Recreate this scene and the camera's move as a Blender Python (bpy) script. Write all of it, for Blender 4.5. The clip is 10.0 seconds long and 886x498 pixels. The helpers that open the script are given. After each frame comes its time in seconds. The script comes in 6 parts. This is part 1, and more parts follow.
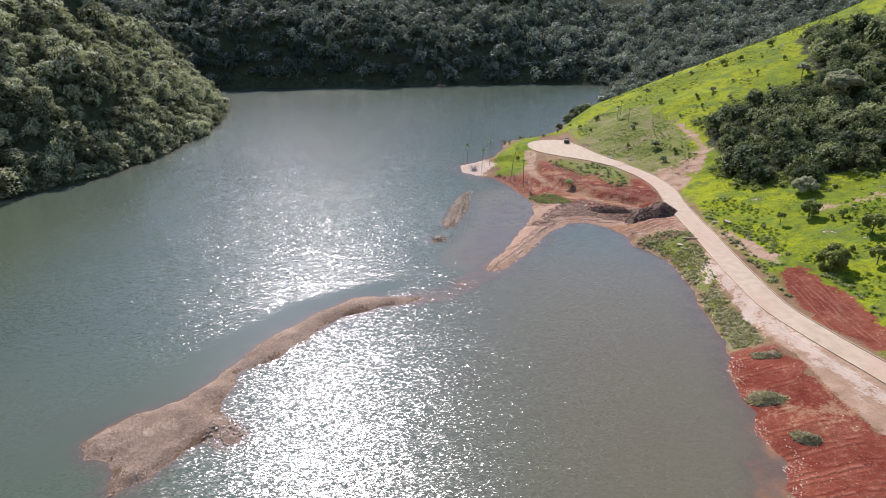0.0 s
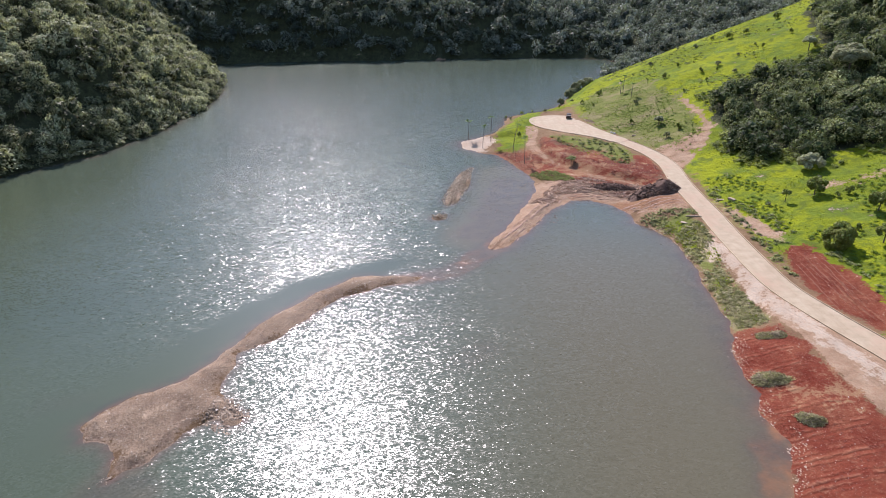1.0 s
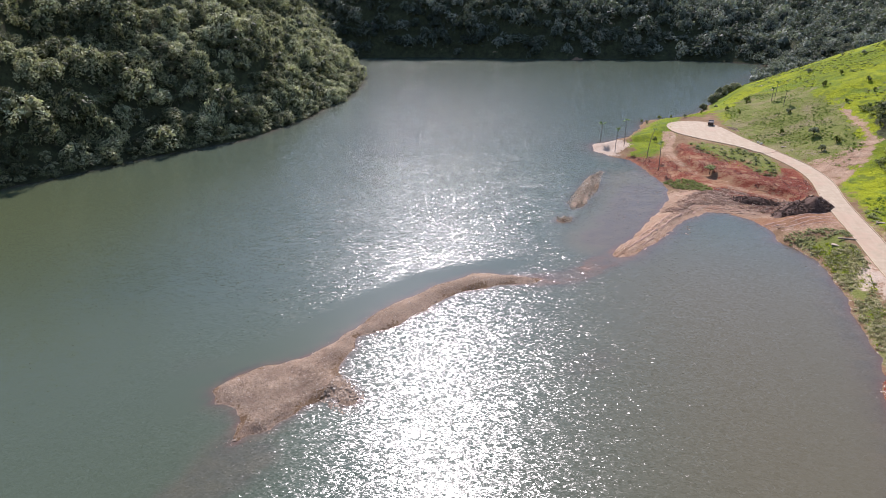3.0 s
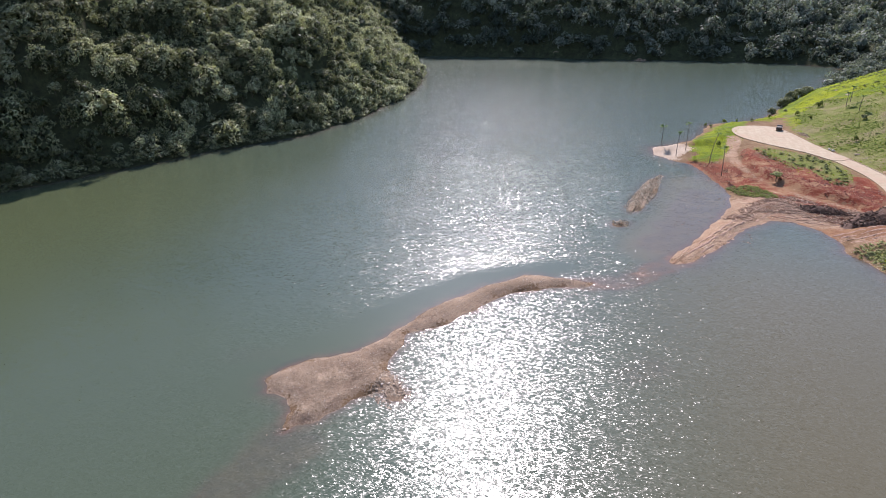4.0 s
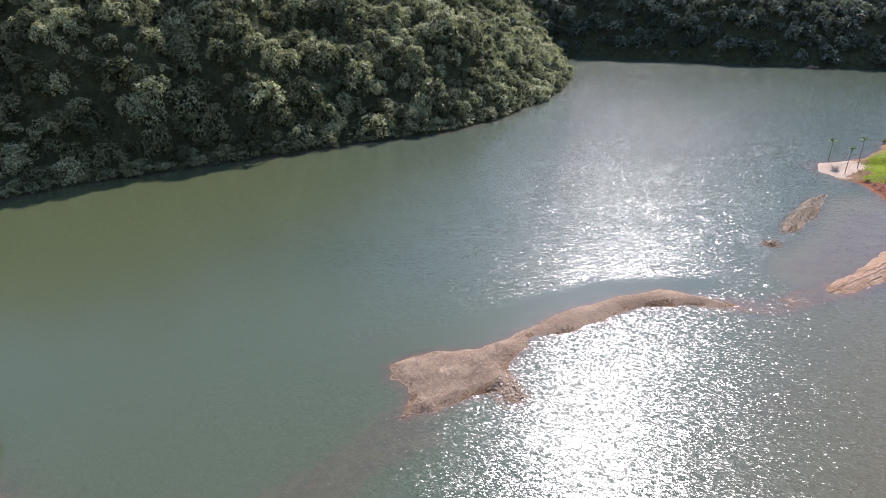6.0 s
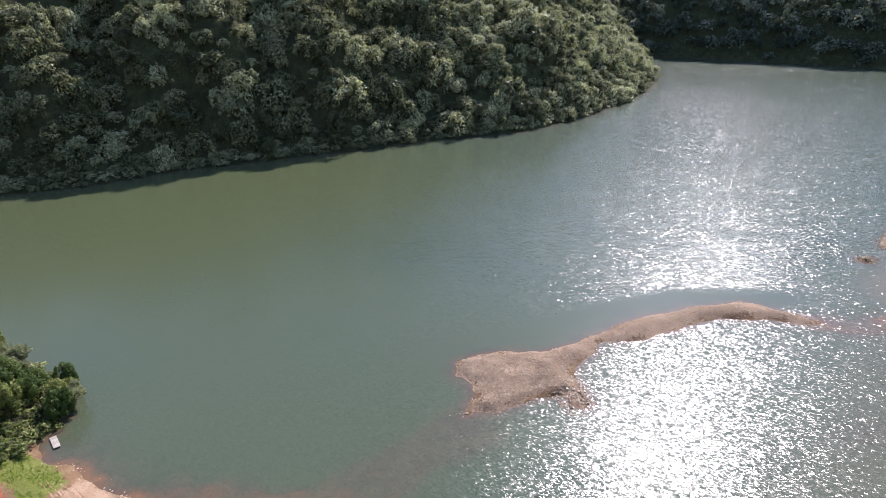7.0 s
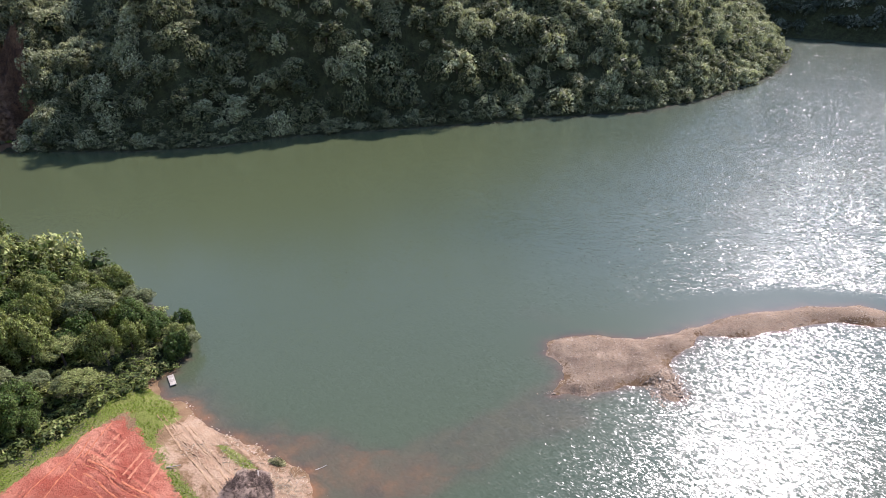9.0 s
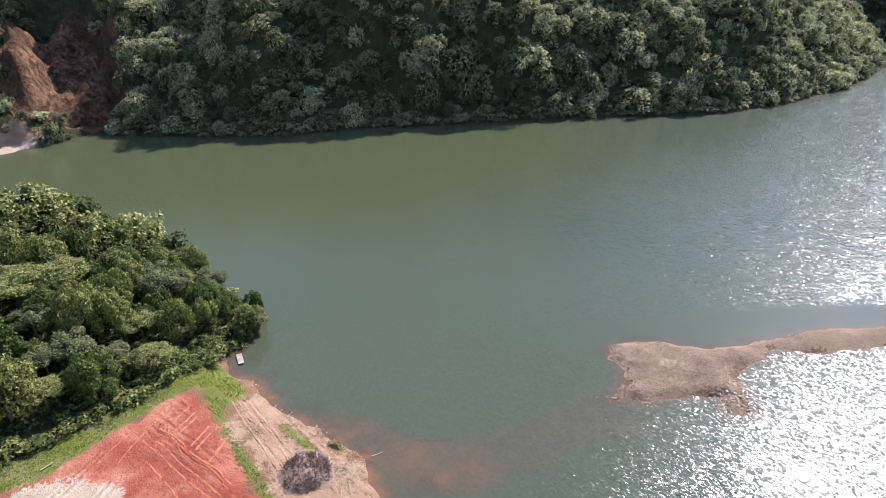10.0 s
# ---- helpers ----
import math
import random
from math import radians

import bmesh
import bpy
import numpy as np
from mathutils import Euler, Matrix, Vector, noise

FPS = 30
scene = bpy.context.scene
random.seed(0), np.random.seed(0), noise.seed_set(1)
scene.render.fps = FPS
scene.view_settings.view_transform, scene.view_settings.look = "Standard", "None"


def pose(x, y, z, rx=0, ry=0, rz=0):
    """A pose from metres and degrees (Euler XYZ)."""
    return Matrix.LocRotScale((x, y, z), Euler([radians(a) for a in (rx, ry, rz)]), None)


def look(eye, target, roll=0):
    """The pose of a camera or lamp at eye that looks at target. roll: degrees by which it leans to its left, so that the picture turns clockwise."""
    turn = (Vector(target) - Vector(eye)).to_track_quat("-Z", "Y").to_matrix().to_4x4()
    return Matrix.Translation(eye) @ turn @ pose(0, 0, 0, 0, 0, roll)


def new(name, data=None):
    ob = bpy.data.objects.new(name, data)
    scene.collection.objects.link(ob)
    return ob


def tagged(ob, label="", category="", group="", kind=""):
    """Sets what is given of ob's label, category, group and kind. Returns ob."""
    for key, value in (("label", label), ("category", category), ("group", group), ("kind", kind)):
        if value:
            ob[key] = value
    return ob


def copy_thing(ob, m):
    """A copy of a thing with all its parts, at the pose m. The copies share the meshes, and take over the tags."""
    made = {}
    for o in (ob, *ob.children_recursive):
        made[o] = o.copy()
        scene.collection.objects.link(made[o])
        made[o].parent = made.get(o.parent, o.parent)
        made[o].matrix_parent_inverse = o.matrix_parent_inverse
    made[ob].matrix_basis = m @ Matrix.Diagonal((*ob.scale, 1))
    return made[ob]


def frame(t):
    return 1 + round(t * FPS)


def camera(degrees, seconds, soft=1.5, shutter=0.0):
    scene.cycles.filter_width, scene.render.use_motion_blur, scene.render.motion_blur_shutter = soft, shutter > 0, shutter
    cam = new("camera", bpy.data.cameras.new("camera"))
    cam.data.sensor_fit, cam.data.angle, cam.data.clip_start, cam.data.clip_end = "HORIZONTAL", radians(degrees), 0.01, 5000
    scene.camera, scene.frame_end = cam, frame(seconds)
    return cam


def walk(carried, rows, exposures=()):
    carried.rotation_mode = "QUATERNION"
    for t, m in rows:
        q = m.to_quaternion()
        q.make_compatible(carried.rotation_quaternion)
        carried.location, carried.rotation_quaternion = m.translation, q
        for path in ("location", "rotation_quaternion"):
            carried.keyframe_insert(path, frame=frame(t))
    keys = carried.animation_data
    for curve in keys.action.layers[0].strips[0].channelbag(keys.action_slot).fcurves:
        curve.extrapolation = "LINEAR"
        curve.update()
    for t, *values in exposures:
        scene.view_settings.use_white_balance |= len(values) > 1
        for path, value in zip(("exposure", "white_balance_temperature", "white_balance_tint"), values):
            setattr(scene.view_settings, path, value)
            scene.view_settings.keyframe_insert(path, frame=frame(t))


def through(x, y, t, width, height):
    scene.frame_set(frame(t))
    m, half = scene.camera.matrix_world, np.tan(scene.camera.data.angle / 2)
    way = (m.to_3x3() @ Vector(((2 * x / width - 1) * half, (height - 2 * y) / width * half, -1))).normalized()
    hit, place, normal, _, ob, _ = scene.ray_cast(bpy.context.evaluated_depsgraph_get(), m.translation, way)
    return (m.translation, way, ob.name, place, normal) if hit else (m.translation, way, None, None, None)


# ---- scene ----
cam = camera(68.3, 10.0, soft=0.9)
PATH = [
    (0, (-0.044, -1.701, 59.49), (-0.051, 0.153, 58.74), -1.1),
    (0.5, (-0.277, -0.551, 59.476), (-0.283, 1.293, 58.702), -1.1),
    (1, (-0.279, 0.063, 59.502), (-0.287, 1.887, 58.683), -1.2),
    (1.5, (-0.427, 0.146, 59.539), (-0.434, 1.969, 58.716), -1.1),
    (2, (-0.839, 0.152, 59.544), (-0.88, 1.975, 58.722), -1.1),
    (2.5, (-0.849, 0.276, 59.467), (-1.072, 2.086, 58.648), -1.2),
    (4, (-0.436, 0.396, 59.62), (-0.965, 2.143, 58.803), -1.4),
    (4.5, (-0.373, 0.385, 59.72), (-0.995, 2.102, 58.905), -1.6),
    (5, (-0.231, 0.325, 59.759), (-0.946, 2.007, 58.944), -1.7),
    (5.5, (-0.18, 0.328, 59.828), (-0.983, 1.969, 59.015), -1.7),
    (7, (0.145, 0.408, 60.092), (-0.942, 1.879, 59.283), -1.9),
    (7.5, (0.271, 0.264, 60.127), (-0.885, 1.674, 59.305), -1.9),
    (8, (0.215, 0.06, 60.161), (-0.998, 1.411, 59.322), -1.9),
    (8.5, (0.396, 0.009, 60.244), (-0.86, 1.311, 59.391), -1.9),
    (9, (0.404, -0.09, 60.268), (-0.891, 1.163, 59.401), -1.9),
    (9.5, (0.538, -0.1, 60.264), (-0.816, 1.082, 59.388), -1.9),
    (10, (0.548, -0.301, 60.283), (-0.874, 0.801, 59.41), -1.8),
]
walk(cam, [(t, look(eye, target, roll)) for t, eye, target, roll in PATH], exposures=[(0.0, 0.66, 6330, 25), (2.5, 0.62, 6330, 26), (5.0, 0.75, 6330, 25), (10.0, 0.92, 6330, 25)])

# ---- light ----
SUN_AZ, SUN_EL = -13.5, 44.0
sky = bpy.data.worlds.new("sky")
sky.use_nodes = True
scene.world = sky
sn = sky.node_tree.nodes
tex = sn.new("ShaderNodeTexSky")
tex.sky_type, tex.sun_disc = "NISHITA", False
tex.sun_elevation, tex.sun_rotation = radians(SUN_EL), radians(SUN_AZ)
tex.altitude, tex.air_density, tex.dust_density, tex.ozone_density = 900.0, 1.6, 0.4, 2.2
sky.node_tree.links.new(tex.outputs[0], sn["Background"].inputs[0])
sn["Background"].inputs[1].default_value = 0.13
sun = new("sun", bpy.data.lights.new("sun", "SUN"))
sun.data.energy, sun.data.angle, sun.data.color = 5.0, radians(0.53), (1.0, 0.96, 0.90)
to_sun = Vector((math.sin(radians(SUN_AZ)) * math.cos(radians(SUN_EL)), math.cos(radians(SUN_AZ)) * math.cos(radians(SUN_EL)), math.sin(radians(SUN_EL))))
sun.matrix_world = look(to_sun * 300, (0, 0, 0))

# ---- terrain ----
# shorelines of the lake, going round it
WEST = [(-330, -40), (-300, -2), (-256, 4), (-248, 8), (-246, 14), (-247.4, 21), (-249.4, 29), (-253, 41), (-218, 72), (-202, 90), (-191, 117), (-179, 132), (-156, 165), (-140, 190),
        (-118, 216), (-109, 250), (-107, 290), (-108, 318), (-115, 345), (-130, 385), (-160, 418)]
FAR = [(-160, 418), (-157, 423), (-101, 427), (-30, 425), (-6, 424), (-2, 419), (3, 421), (5, 426), (42, 425), (76, 420), (103, 407)]
EAST = [(103, 407), (98, 385), (76, 344), (62, 307), (48, 277), (36, 264), (27, 261), (23, 249), (19, 236), (13, 230), (5, 223), (5.4, 216),
        (12, 210), (17, 206), (21, 196), (23, 190), (25.5, 179), (25, 172), (21, 161), (14, 143), (10.5, 136.5), (9.5, 133), (12, 131.5), (15, 135),
        (20, 143.5), (26.5, 155.5), (33, 161.5), (38, 162), (43.5, 157.5), (45.6, 150), (45, 146), (48, 142), (50.3, 135), (51, 129), (51, 122),
        (50.3, 114), (50, 105), (49.6, 100), (48, 94), (45.7, 88), (45, 82)]
HOME = [(45, 82), (45.3, 78), (43.6, 74.5), (44, 71), (45, 68.5), (42.3, 63), (40.5, 60), (39, 55), (30, 47), (15, 41), (-5, 37), (-25, 31), (-40, 27),
        (-50, 28), (-53, 28.5), (-57.5, 30), (-60.5, 28.7), (-65, 27.7), (-69.5, 26.7), (-75.5, 26), (-81.5, 26.2), (-85.5, 24.2), (-89.5, 25.6),
        (-92, 30.5), (-100, 34), (-120, 33), (-140, 27), (-160, 17), (-182, 2), (-205, -30), (-250, -90), (-330, -120)]
SPIT = [(-52, 73.5), (-51, 76), (-47, 80.5), (-41, 84.3), (-38, 91.6), (-34, 101), (-29, 108.2), (-25, 113.2), (-18.8, 119), (-11, 119.8), (-4.9, 119.3),
        (-5.9, 117.2), (-14.4, 114.5), (-21, 110.6), (-25.4, 103.5), (-30.3, 96), (-34.6, 91.6), (-34.5, 85.7), (-35.3, 81), (-33.6, 79),
        (-33.2, 76.5), (-34.8, 74.2), (-36.8, 72.8), (-38.6, 68), (-39.4, 65.7), (-43.6, 62.6), (-44.2, 67.2), (-46.5, 70), (-50, 70.5)]
ISLET = [(8.2, 192.6), (6.3, 176), (2.8, 162.7), (0.1, 160), (-0.6, 164), (1.8, 176), (4.5, 186)]
ROCKS = [(-3.0, 153.2), (-1.6, 154.0), (0.0, 153.4), (0.1, 151.3), (-1.3, 150.4), (-2.7, 150.9)]


def line_distance(px, py, pts, closed=False):
    """Distance from many points to a polyline."""
    best = np.full(px.shape, 1e18)
    n = len(pts)
    for i in range(n if closed else n - 1):
        (ax, ay), (bx, by) = pts[i], pts[(i + 1) % n]
        dx, dy = bx - ax, by - ay
        s = np.clip(((px - ax) * dx + (py - ay) * dy) / (dx * dx + dy * dy), 0, 1)
        best = np.minimum(best, (px - ax - s * dx) ** 2 + (py - ay - s * dy) ** 2)
    return np.sqrt(best)


def inside(px, py, pts):
    odd = np.zeros(px.shape, bool)
    n = len(pts)
    for i in range(n):
        (ax, ay), (bx, by) = pts[i], pts[(i + 1) % n]
        if ay != by:
            odd ^= ((ay > py) != (by > py)) & (px < (bx - ax) * (py - ay) / (by - ay) + ax)
    return odd


def signed(px, py, pts):
    """Distance to an outline, positive inside."""
    d = line_distance(px, py, pts, True)
    return np.where(inside(px, py, pts), d, -d)


def ramp(a, b, v):
    s = np.clip((v - a) / (b - a), 0, 1)
    return s * s * (3 - 2 * s)


def lattice(ix, iy, seed):
    h = (ix.astype(np.int64) * 374761393 + iy.astype(np.int64) * 668265263 + seed * 974711) & 0x7FFFFFFF
    h = ((h ^ (h >> 13)) * 1274126177) & 0x7FFFFFFF
    return ((h ^ (h >> 16)) & 0xFFFF) / 65535.0


def wave(px, py, size, seed=0, octaves=3):
    """Smooth value noise about 0, between -1 and 1."""
    total, amp, norm = 0.0, 1.0, 0.0
    for o in range(octaves):
        x, y = px / size + 31.7 * o, py / size + 17.3 * o
        fx, fy = np.floor(x), np.floor(y)
        u, v = x - fx, y - fy
        u, v = u * u * (3 - 2 * u), v * v * (3 - 2 * v)
        a, b = lattice(fx, fy, seed + o), lattice(fx + 1, fy, seed + o)
        c, d = lattice(fx, fy + 1, seed + o), lattice(fx + 1, fy + 1, seed + o)
        total = total + amp * ((a * (1 - u) + b * u) * (1 - v) + (c * (1 - u) + d * u) * v)
        norm, amp, size = norm + amp, amp * 0.5, size * 0.5
    return total / norm * 2 - 1


LAKE = WEST[:-1] + FAR[:-1] + EAST[:-1] + HOME
ROAD = [(86, 35), (78, 58), (71.5, 74), (67.3, 86), (63.6, 97), (61.2, 107), (61, 120), (61.3, 131), (62, 144), (62.3, 155), (63, 168), (64.5, 182),
        (63, 195), (58, 209), (52, 220), (50.5, 222.5)]


BENCH = [(31, 232), (30.8, 223), (28.8, 211), (30.2, 202), (33, 192), (37.2, 185.5), (42, 178.5), (47, 174.7), (51.5, 170.8)]
SHELF = BENCH + [(53, 160), (40, 162), (20, 160), (14, 190), (6, 214), (22, 222)]
PLAZA = [(31.4, 240.5), (33.3, 244.8), (38, 247.4), (44.6, 247.2), (48, 243.4), (51, 235), (53.6, 226.5), (57, 217.5), (60.2, 210.4), (55.8, 207.6), (50.5, 214), (45.2, 218.8), (40, 223), (34, 229.5), (31.8, 235)]


def heights(px, py):
    """Height of the ground."""
    jx, jy = px + 0.9 * wave(px, py, 6, 5) + 0.5 * wave(px, py, 1.8, 6), py + 0.9 * wave(px, py, 6, 9) + 0.5 * wave(px, py, 1.8, 10)
    sea = signed(jx, jy, LAKE)
    spit = np.maximum(np.maximum(signed(jx, jy, SPIT), signed(jx, jy, ISLET)), signed(jx, jy, ROCKS))
    d = -sea
    dw, df = line_distance(px, py, WEST), line_distance(px, py, FAR)
    de, dh = line_distance(px, py, EAST), line_distance(px, py, HOME)
    # wooded hill in the west, with gullies that run down to the water
    gully = wave(px + 0.35 * py, py - 0.35 * px, 34, 21, 2)
    zw = 0.72 * np.minimum(d, 12) + (1.22 + 0.30 * ramp(270, 190, py) * ramp(88, 112, py)) * np.clip(d - 12, 0, 12) + 0.70 * np.clip(d - 24, 0, 70) + 0.35 * np.clip(d - 94, 0, 200)
    zw = zw * (1 + 0.55 * gully * ramp(3, 22, d)) + 3.5 * wave(px, py, 15, 3) * ramp(2, 12, d)
    zw = zw - 15.0 * ramp(19, 7, line_distance(px, py, [(-262, 45), (-330, 54)])) * ramp(2, 12, d)
    zw = zw + 11.0 * ramp(17, 4, line_distance(px, py, [(-166, 163), (-196, 186), (-225, 200)])) * ramp(2, 14, d)
    # a shaded cliff between two spurs
    cliff = ramp(27, 15, line_distance(px, py, [(-182, 122), (-245, 160)]))
    zc = 0.4 + 0.2 * np.minimum(d, 5) + 2.4 * np.clip(d - 5, 0, 17) + 0.7 * np.clip(d - 22, 0, 80) + 2.5 * wave(px, py, 9, 4) * ramp(4, 12, d)
    zw = np.where(d > 0, zw * (1 - cliff) + zc * cliff, zw)
    zw = zw + 9.0 * ramp(15, 4, line_distance(px, py, [(-212, 86), (-245, 104)])) * ramp(2, 14, d)
    tip = ramp(10, 4, np.hypot(px + 250, py - 15))
    zw = np.where(d > 0, zw * (1 - tip) + (0.2 + 0.08 * d) * tip, zw)
    torn = ramp(4, -4, line_distance(px, py, [(-258, 38), (-310, 44)]) - 20) * ramp(1, 8, d)
    zw = zw + torn * (1 - tip) * (11.0 * (0.45 - np.abs(wave(px, py, 20, 7, 2))) + 4.0 * (0.4 - np.abs(wave(px, py, 6, 8, 3))) + 2.6 * wave(px, py, 4.0, 12, 2))
    # far hill
    gully = wave(px, py * 0.45, 60, 27, 2)
    steep = 1.15 - 0.45 * ramp(-20, 90, px)
    zf = steep * np.minimum(d, 26) + 0.5 * np.clip(d - 26, 0, 300)
    zf = zf * (1 + 0.25 * gully) + 3 * wave(px, py, 22, 33)
    # shelf with the road, then the grassy hill
    ze = 0.9 * ramp(0, 2.5, d) + 2.1 * ramp(2, 10, d)
    foot = np.interp(py, [60, 150, 195, 225, 250, 290, 340, 400], [73, 71, 69, 60, 52, 54, 72, 100])
    s = px - foot
    slope = np.interp(py, [100, 150, 200, 240, 300], [0.22, 0.26, 0.32, 0.34, 0.38])
    hill = slope * (np.sqrt(s * s + 30) + s) / 2
    crest = 312 - 0.10 * (px - 85)
    hill = hill - 0.62 * (np.sqrt((py - crest) ** 2 + 60) + py - crest) / 2
    ze = ze + np.maximum(hill, -1.5) + 0.5 * wave(px, py, 12, 41) * ramp(2, 20, s) + 1.2 * wave(px, py, 40, 43) * ramp(10, 60, s)
    ze = ze * (1 - 0.5 * ramp(-3.4, -1.4, signed(px, py, SHELF)))
    flat = ramp(-7, 0.5, signed(px, py, PLAZA))
    ze = ze * (1 - flat) + 3.12 * flat
    # flat by the water at home; the grove stands on a rise, and a slope closes the valley
    zh = 0.7 * ramp(0, 2.5, d) + 1.2 * ramp(1.5, 9, d) + 0.22 * np.clip(-84 - px, 0, 60) * ramp(3, 30, d) + 0.5 * np.clip(-py - 70, 0, 300)
    z = 0.0
    norm = 0.0
    for dd, zz in ((dw, zw), (df, zf), (de, ze), (dh, zh)):
        w = np.exp(-(dd - np.minimum(np.minimum(dw, df), np.minimum(de, dh))) / 9.0)
        z, norm = z + w * zz, norm + w
    z = z / norm
    bed = -(0.16 + 0.7 * ramp(-87, -90, px) * ramp(60, 45, py)) * np.clip(sea, 0, 6) - 0.35 * np.clip(sea - 6, 0, 12)
    # drowned bars: between spit and dyke, off the spit's foot, and off the home shore
    for a, wide, deep in (([(-7, 118), (1, 121), (9, 130)], 4.0, 0.12), ([(-41, 62), (-44.5, 50), (-47.5, 39), (-51, 29)], 5.5, 0.27),
                          ([(-64, 29), (-55, 33), (-46, 39)], 5.5, 0.16), ([(-33.2, 78), (-31.2, 75.4), (-30.8, 74.6)], 1.5, -0.1), ([(2, 88), (6, 92)], 2.2, 0.5), ([(9, 142), (15, 160), (18, 178)], 7, 0.24),
                          ([(-60, 79), (-54, 80)], 2.0, 0.8), ([(43, 60), (46, 76), (49, 100), (51, 122)], 5.0, 0.45), ([(40, 57), (43, 66)], 5.0, 0.12)):
        bed = np.maximum(bed, -deep - 0.35 * np.clip(line_distance(px, py, a) - wide * (0.7 + 0.4 * wave(px, py, 5, 61)), 0, 40))
    z = np.where(sea > 0, bed, z)
    mound = np.where(spit > 0, 0.7 * ramp(0, 1.6, spit) + 0.35 * ramp(1.5, 5, spit) + 0.3 * wave(px, py, 2.4, 77, 3) * ramp(0, 1.5, spit), 0.3 * spit)
    z = np.where((sea > 0) & (mound > z), mound, z)
    fine = ramp(-0.5, 0.6, z) * ramp(40, 10, z)
    fill = np.interp(py, [60, 66, 71, 76, 80.5, 86.8, 91], [60.6, 58.6, 57.7, 56.9, 56.2, 57, 57.6])
    z = z + 0.5 * ramp(-0.5, 0.5, px - fill) * ramp(95, 87, py) * ramp(58, 64, py) * ramp(84, 76, px)
    way = ramp(6.5, 3.2, line_distance(px, py, ROAD)) * (z > 1)
    z = z + fine * (1 - way) * (0.10 * wave(px, py, 1.6, 71, 2) + 0.16 * wave(px, py, 5, 73, 2))
    return z * (1 - way) + way * np.interp(py, [35, 75, 100, 160], [2.2, 2.45, 2.8, 3.05])


# ---- end of terrain ----

# ---- materials ----
def shader(name, rough=0.9):
    m = bpy.data.materials.new(name)
    m.use_nodes = True
    p = m.node_tree.nodes["Principled BSDF"]
    p.inputs["Roughness"].default_value = rough
    return m, m.node_tree, p


def node(nt, kind, ins=None, **props):
    n = nt.nodes.new(kind)
    if "operation" in props:
        n.operation = props["operation"]
    if "use_clamp" in props:
        n.use_clamp = props["use_clamp"]
    if "attribute_name" in props:
        n.attribute_name = props["attribute_name"]
    if "voronoi_dimensions" in props:
        n.voronoi_dimensions = props["voronoi_dimensions"]
    for key, value in (ins or {}).items():
        if isinstance(value, bpy.types.NodeSocket):
            nt.links.new(value, n.inputs[key])
        else:
            n.inputs[key].default_value = value
    return n


def grain(nt, scale, detail=4.0, where=None, rough=0.6):
    ins = {"Scale": scale, "Detail": detail, "Roughness": rough}
    if where is not None:
        ins["Vector"] = where
    return node(nt, "ShaderNodeTexNoise", ins).outputs[0]


def maths(nt, op, a, b=0.0, c=0.0, clamp=False):
    return node(nt, "ShaderNodeMath", {0: a, 1: b, 2: c}, operation=op, use_clamp=clamp).outputs[0]


def mix(nt, fac, a, b, blend="MIX"):
    n = nt.nodes.new("ShaderNodeMix")
    n.data_type, n.blend_type = "RGBA", blend
    for sock, value in ((n.inputs[0], fac), (n.inputs[6], a), (n.inputs[7], b)):
        if isinstance(value, bpy.types.NodeSocket):
            nt.links.new(value, sock)
        else:
            sock.default_value = (*value, 1) if isinstance(value, tuple) and len(value) == 3 else value
    return n.outputs[2]


def span(nt, v, a, b, lo=0.0, hi=1.0):
    return node(nt, "ShaderNodeMapRange", {0: v, 1: a, 2: b, 3: lo, 4: hi}).outputs[0]


def attr(nt, name):
    return node(nt, "ShaderNodeAttribute", attribute_name=name).outputs["Fac"]


def place(nt):
    return node(nt, "ShaderNodeTexCoord").outputs["Object"]


def bump(nt, p, height, strength=0.6, dist=0.1):
    b = node(nt, "ShaderNodeBump", {"Height": height, "Strength": strength, "Distance": dist})
    nt.links.new(b.outputs[0], p.inputs["Normal"])


def plain(name, c1, c2, scale, rough=0.85, relief=0.05, metal=0.0, by_thing=0.15):
    """A two-tone mottled surface with grain and relief."""
    m, nt, p = shader(name, rough)
    w = place(nt)
    big, small = grain(nt, scale, 5, w), grain(nt, scale * 7, 4, w)
    col = mix(nt, span(nt, big, 0.3, 0.7), c1, c2)
    col = mix(nt, span(nt, small, 0.35, 0.75, 0, 0.45), col, tuple(0.55 * v for v in c1))
    rnd = node(nt, "ShaderNodeObjectInfo").outputs["Random"]
    hsv = node(nt, "ShaderNodeHueSaturation", {"Value": span(nt, rnd, 0, 1, 1 - by_thing, 1 + by_thing), "Color": col})
    nt.links.new(hsv.outputs[0], p.inputs["Base Color"])
    p.inputs["Metallic"].default_value = metal
    bump(nt, p, small, 0.7, relief)
    return m


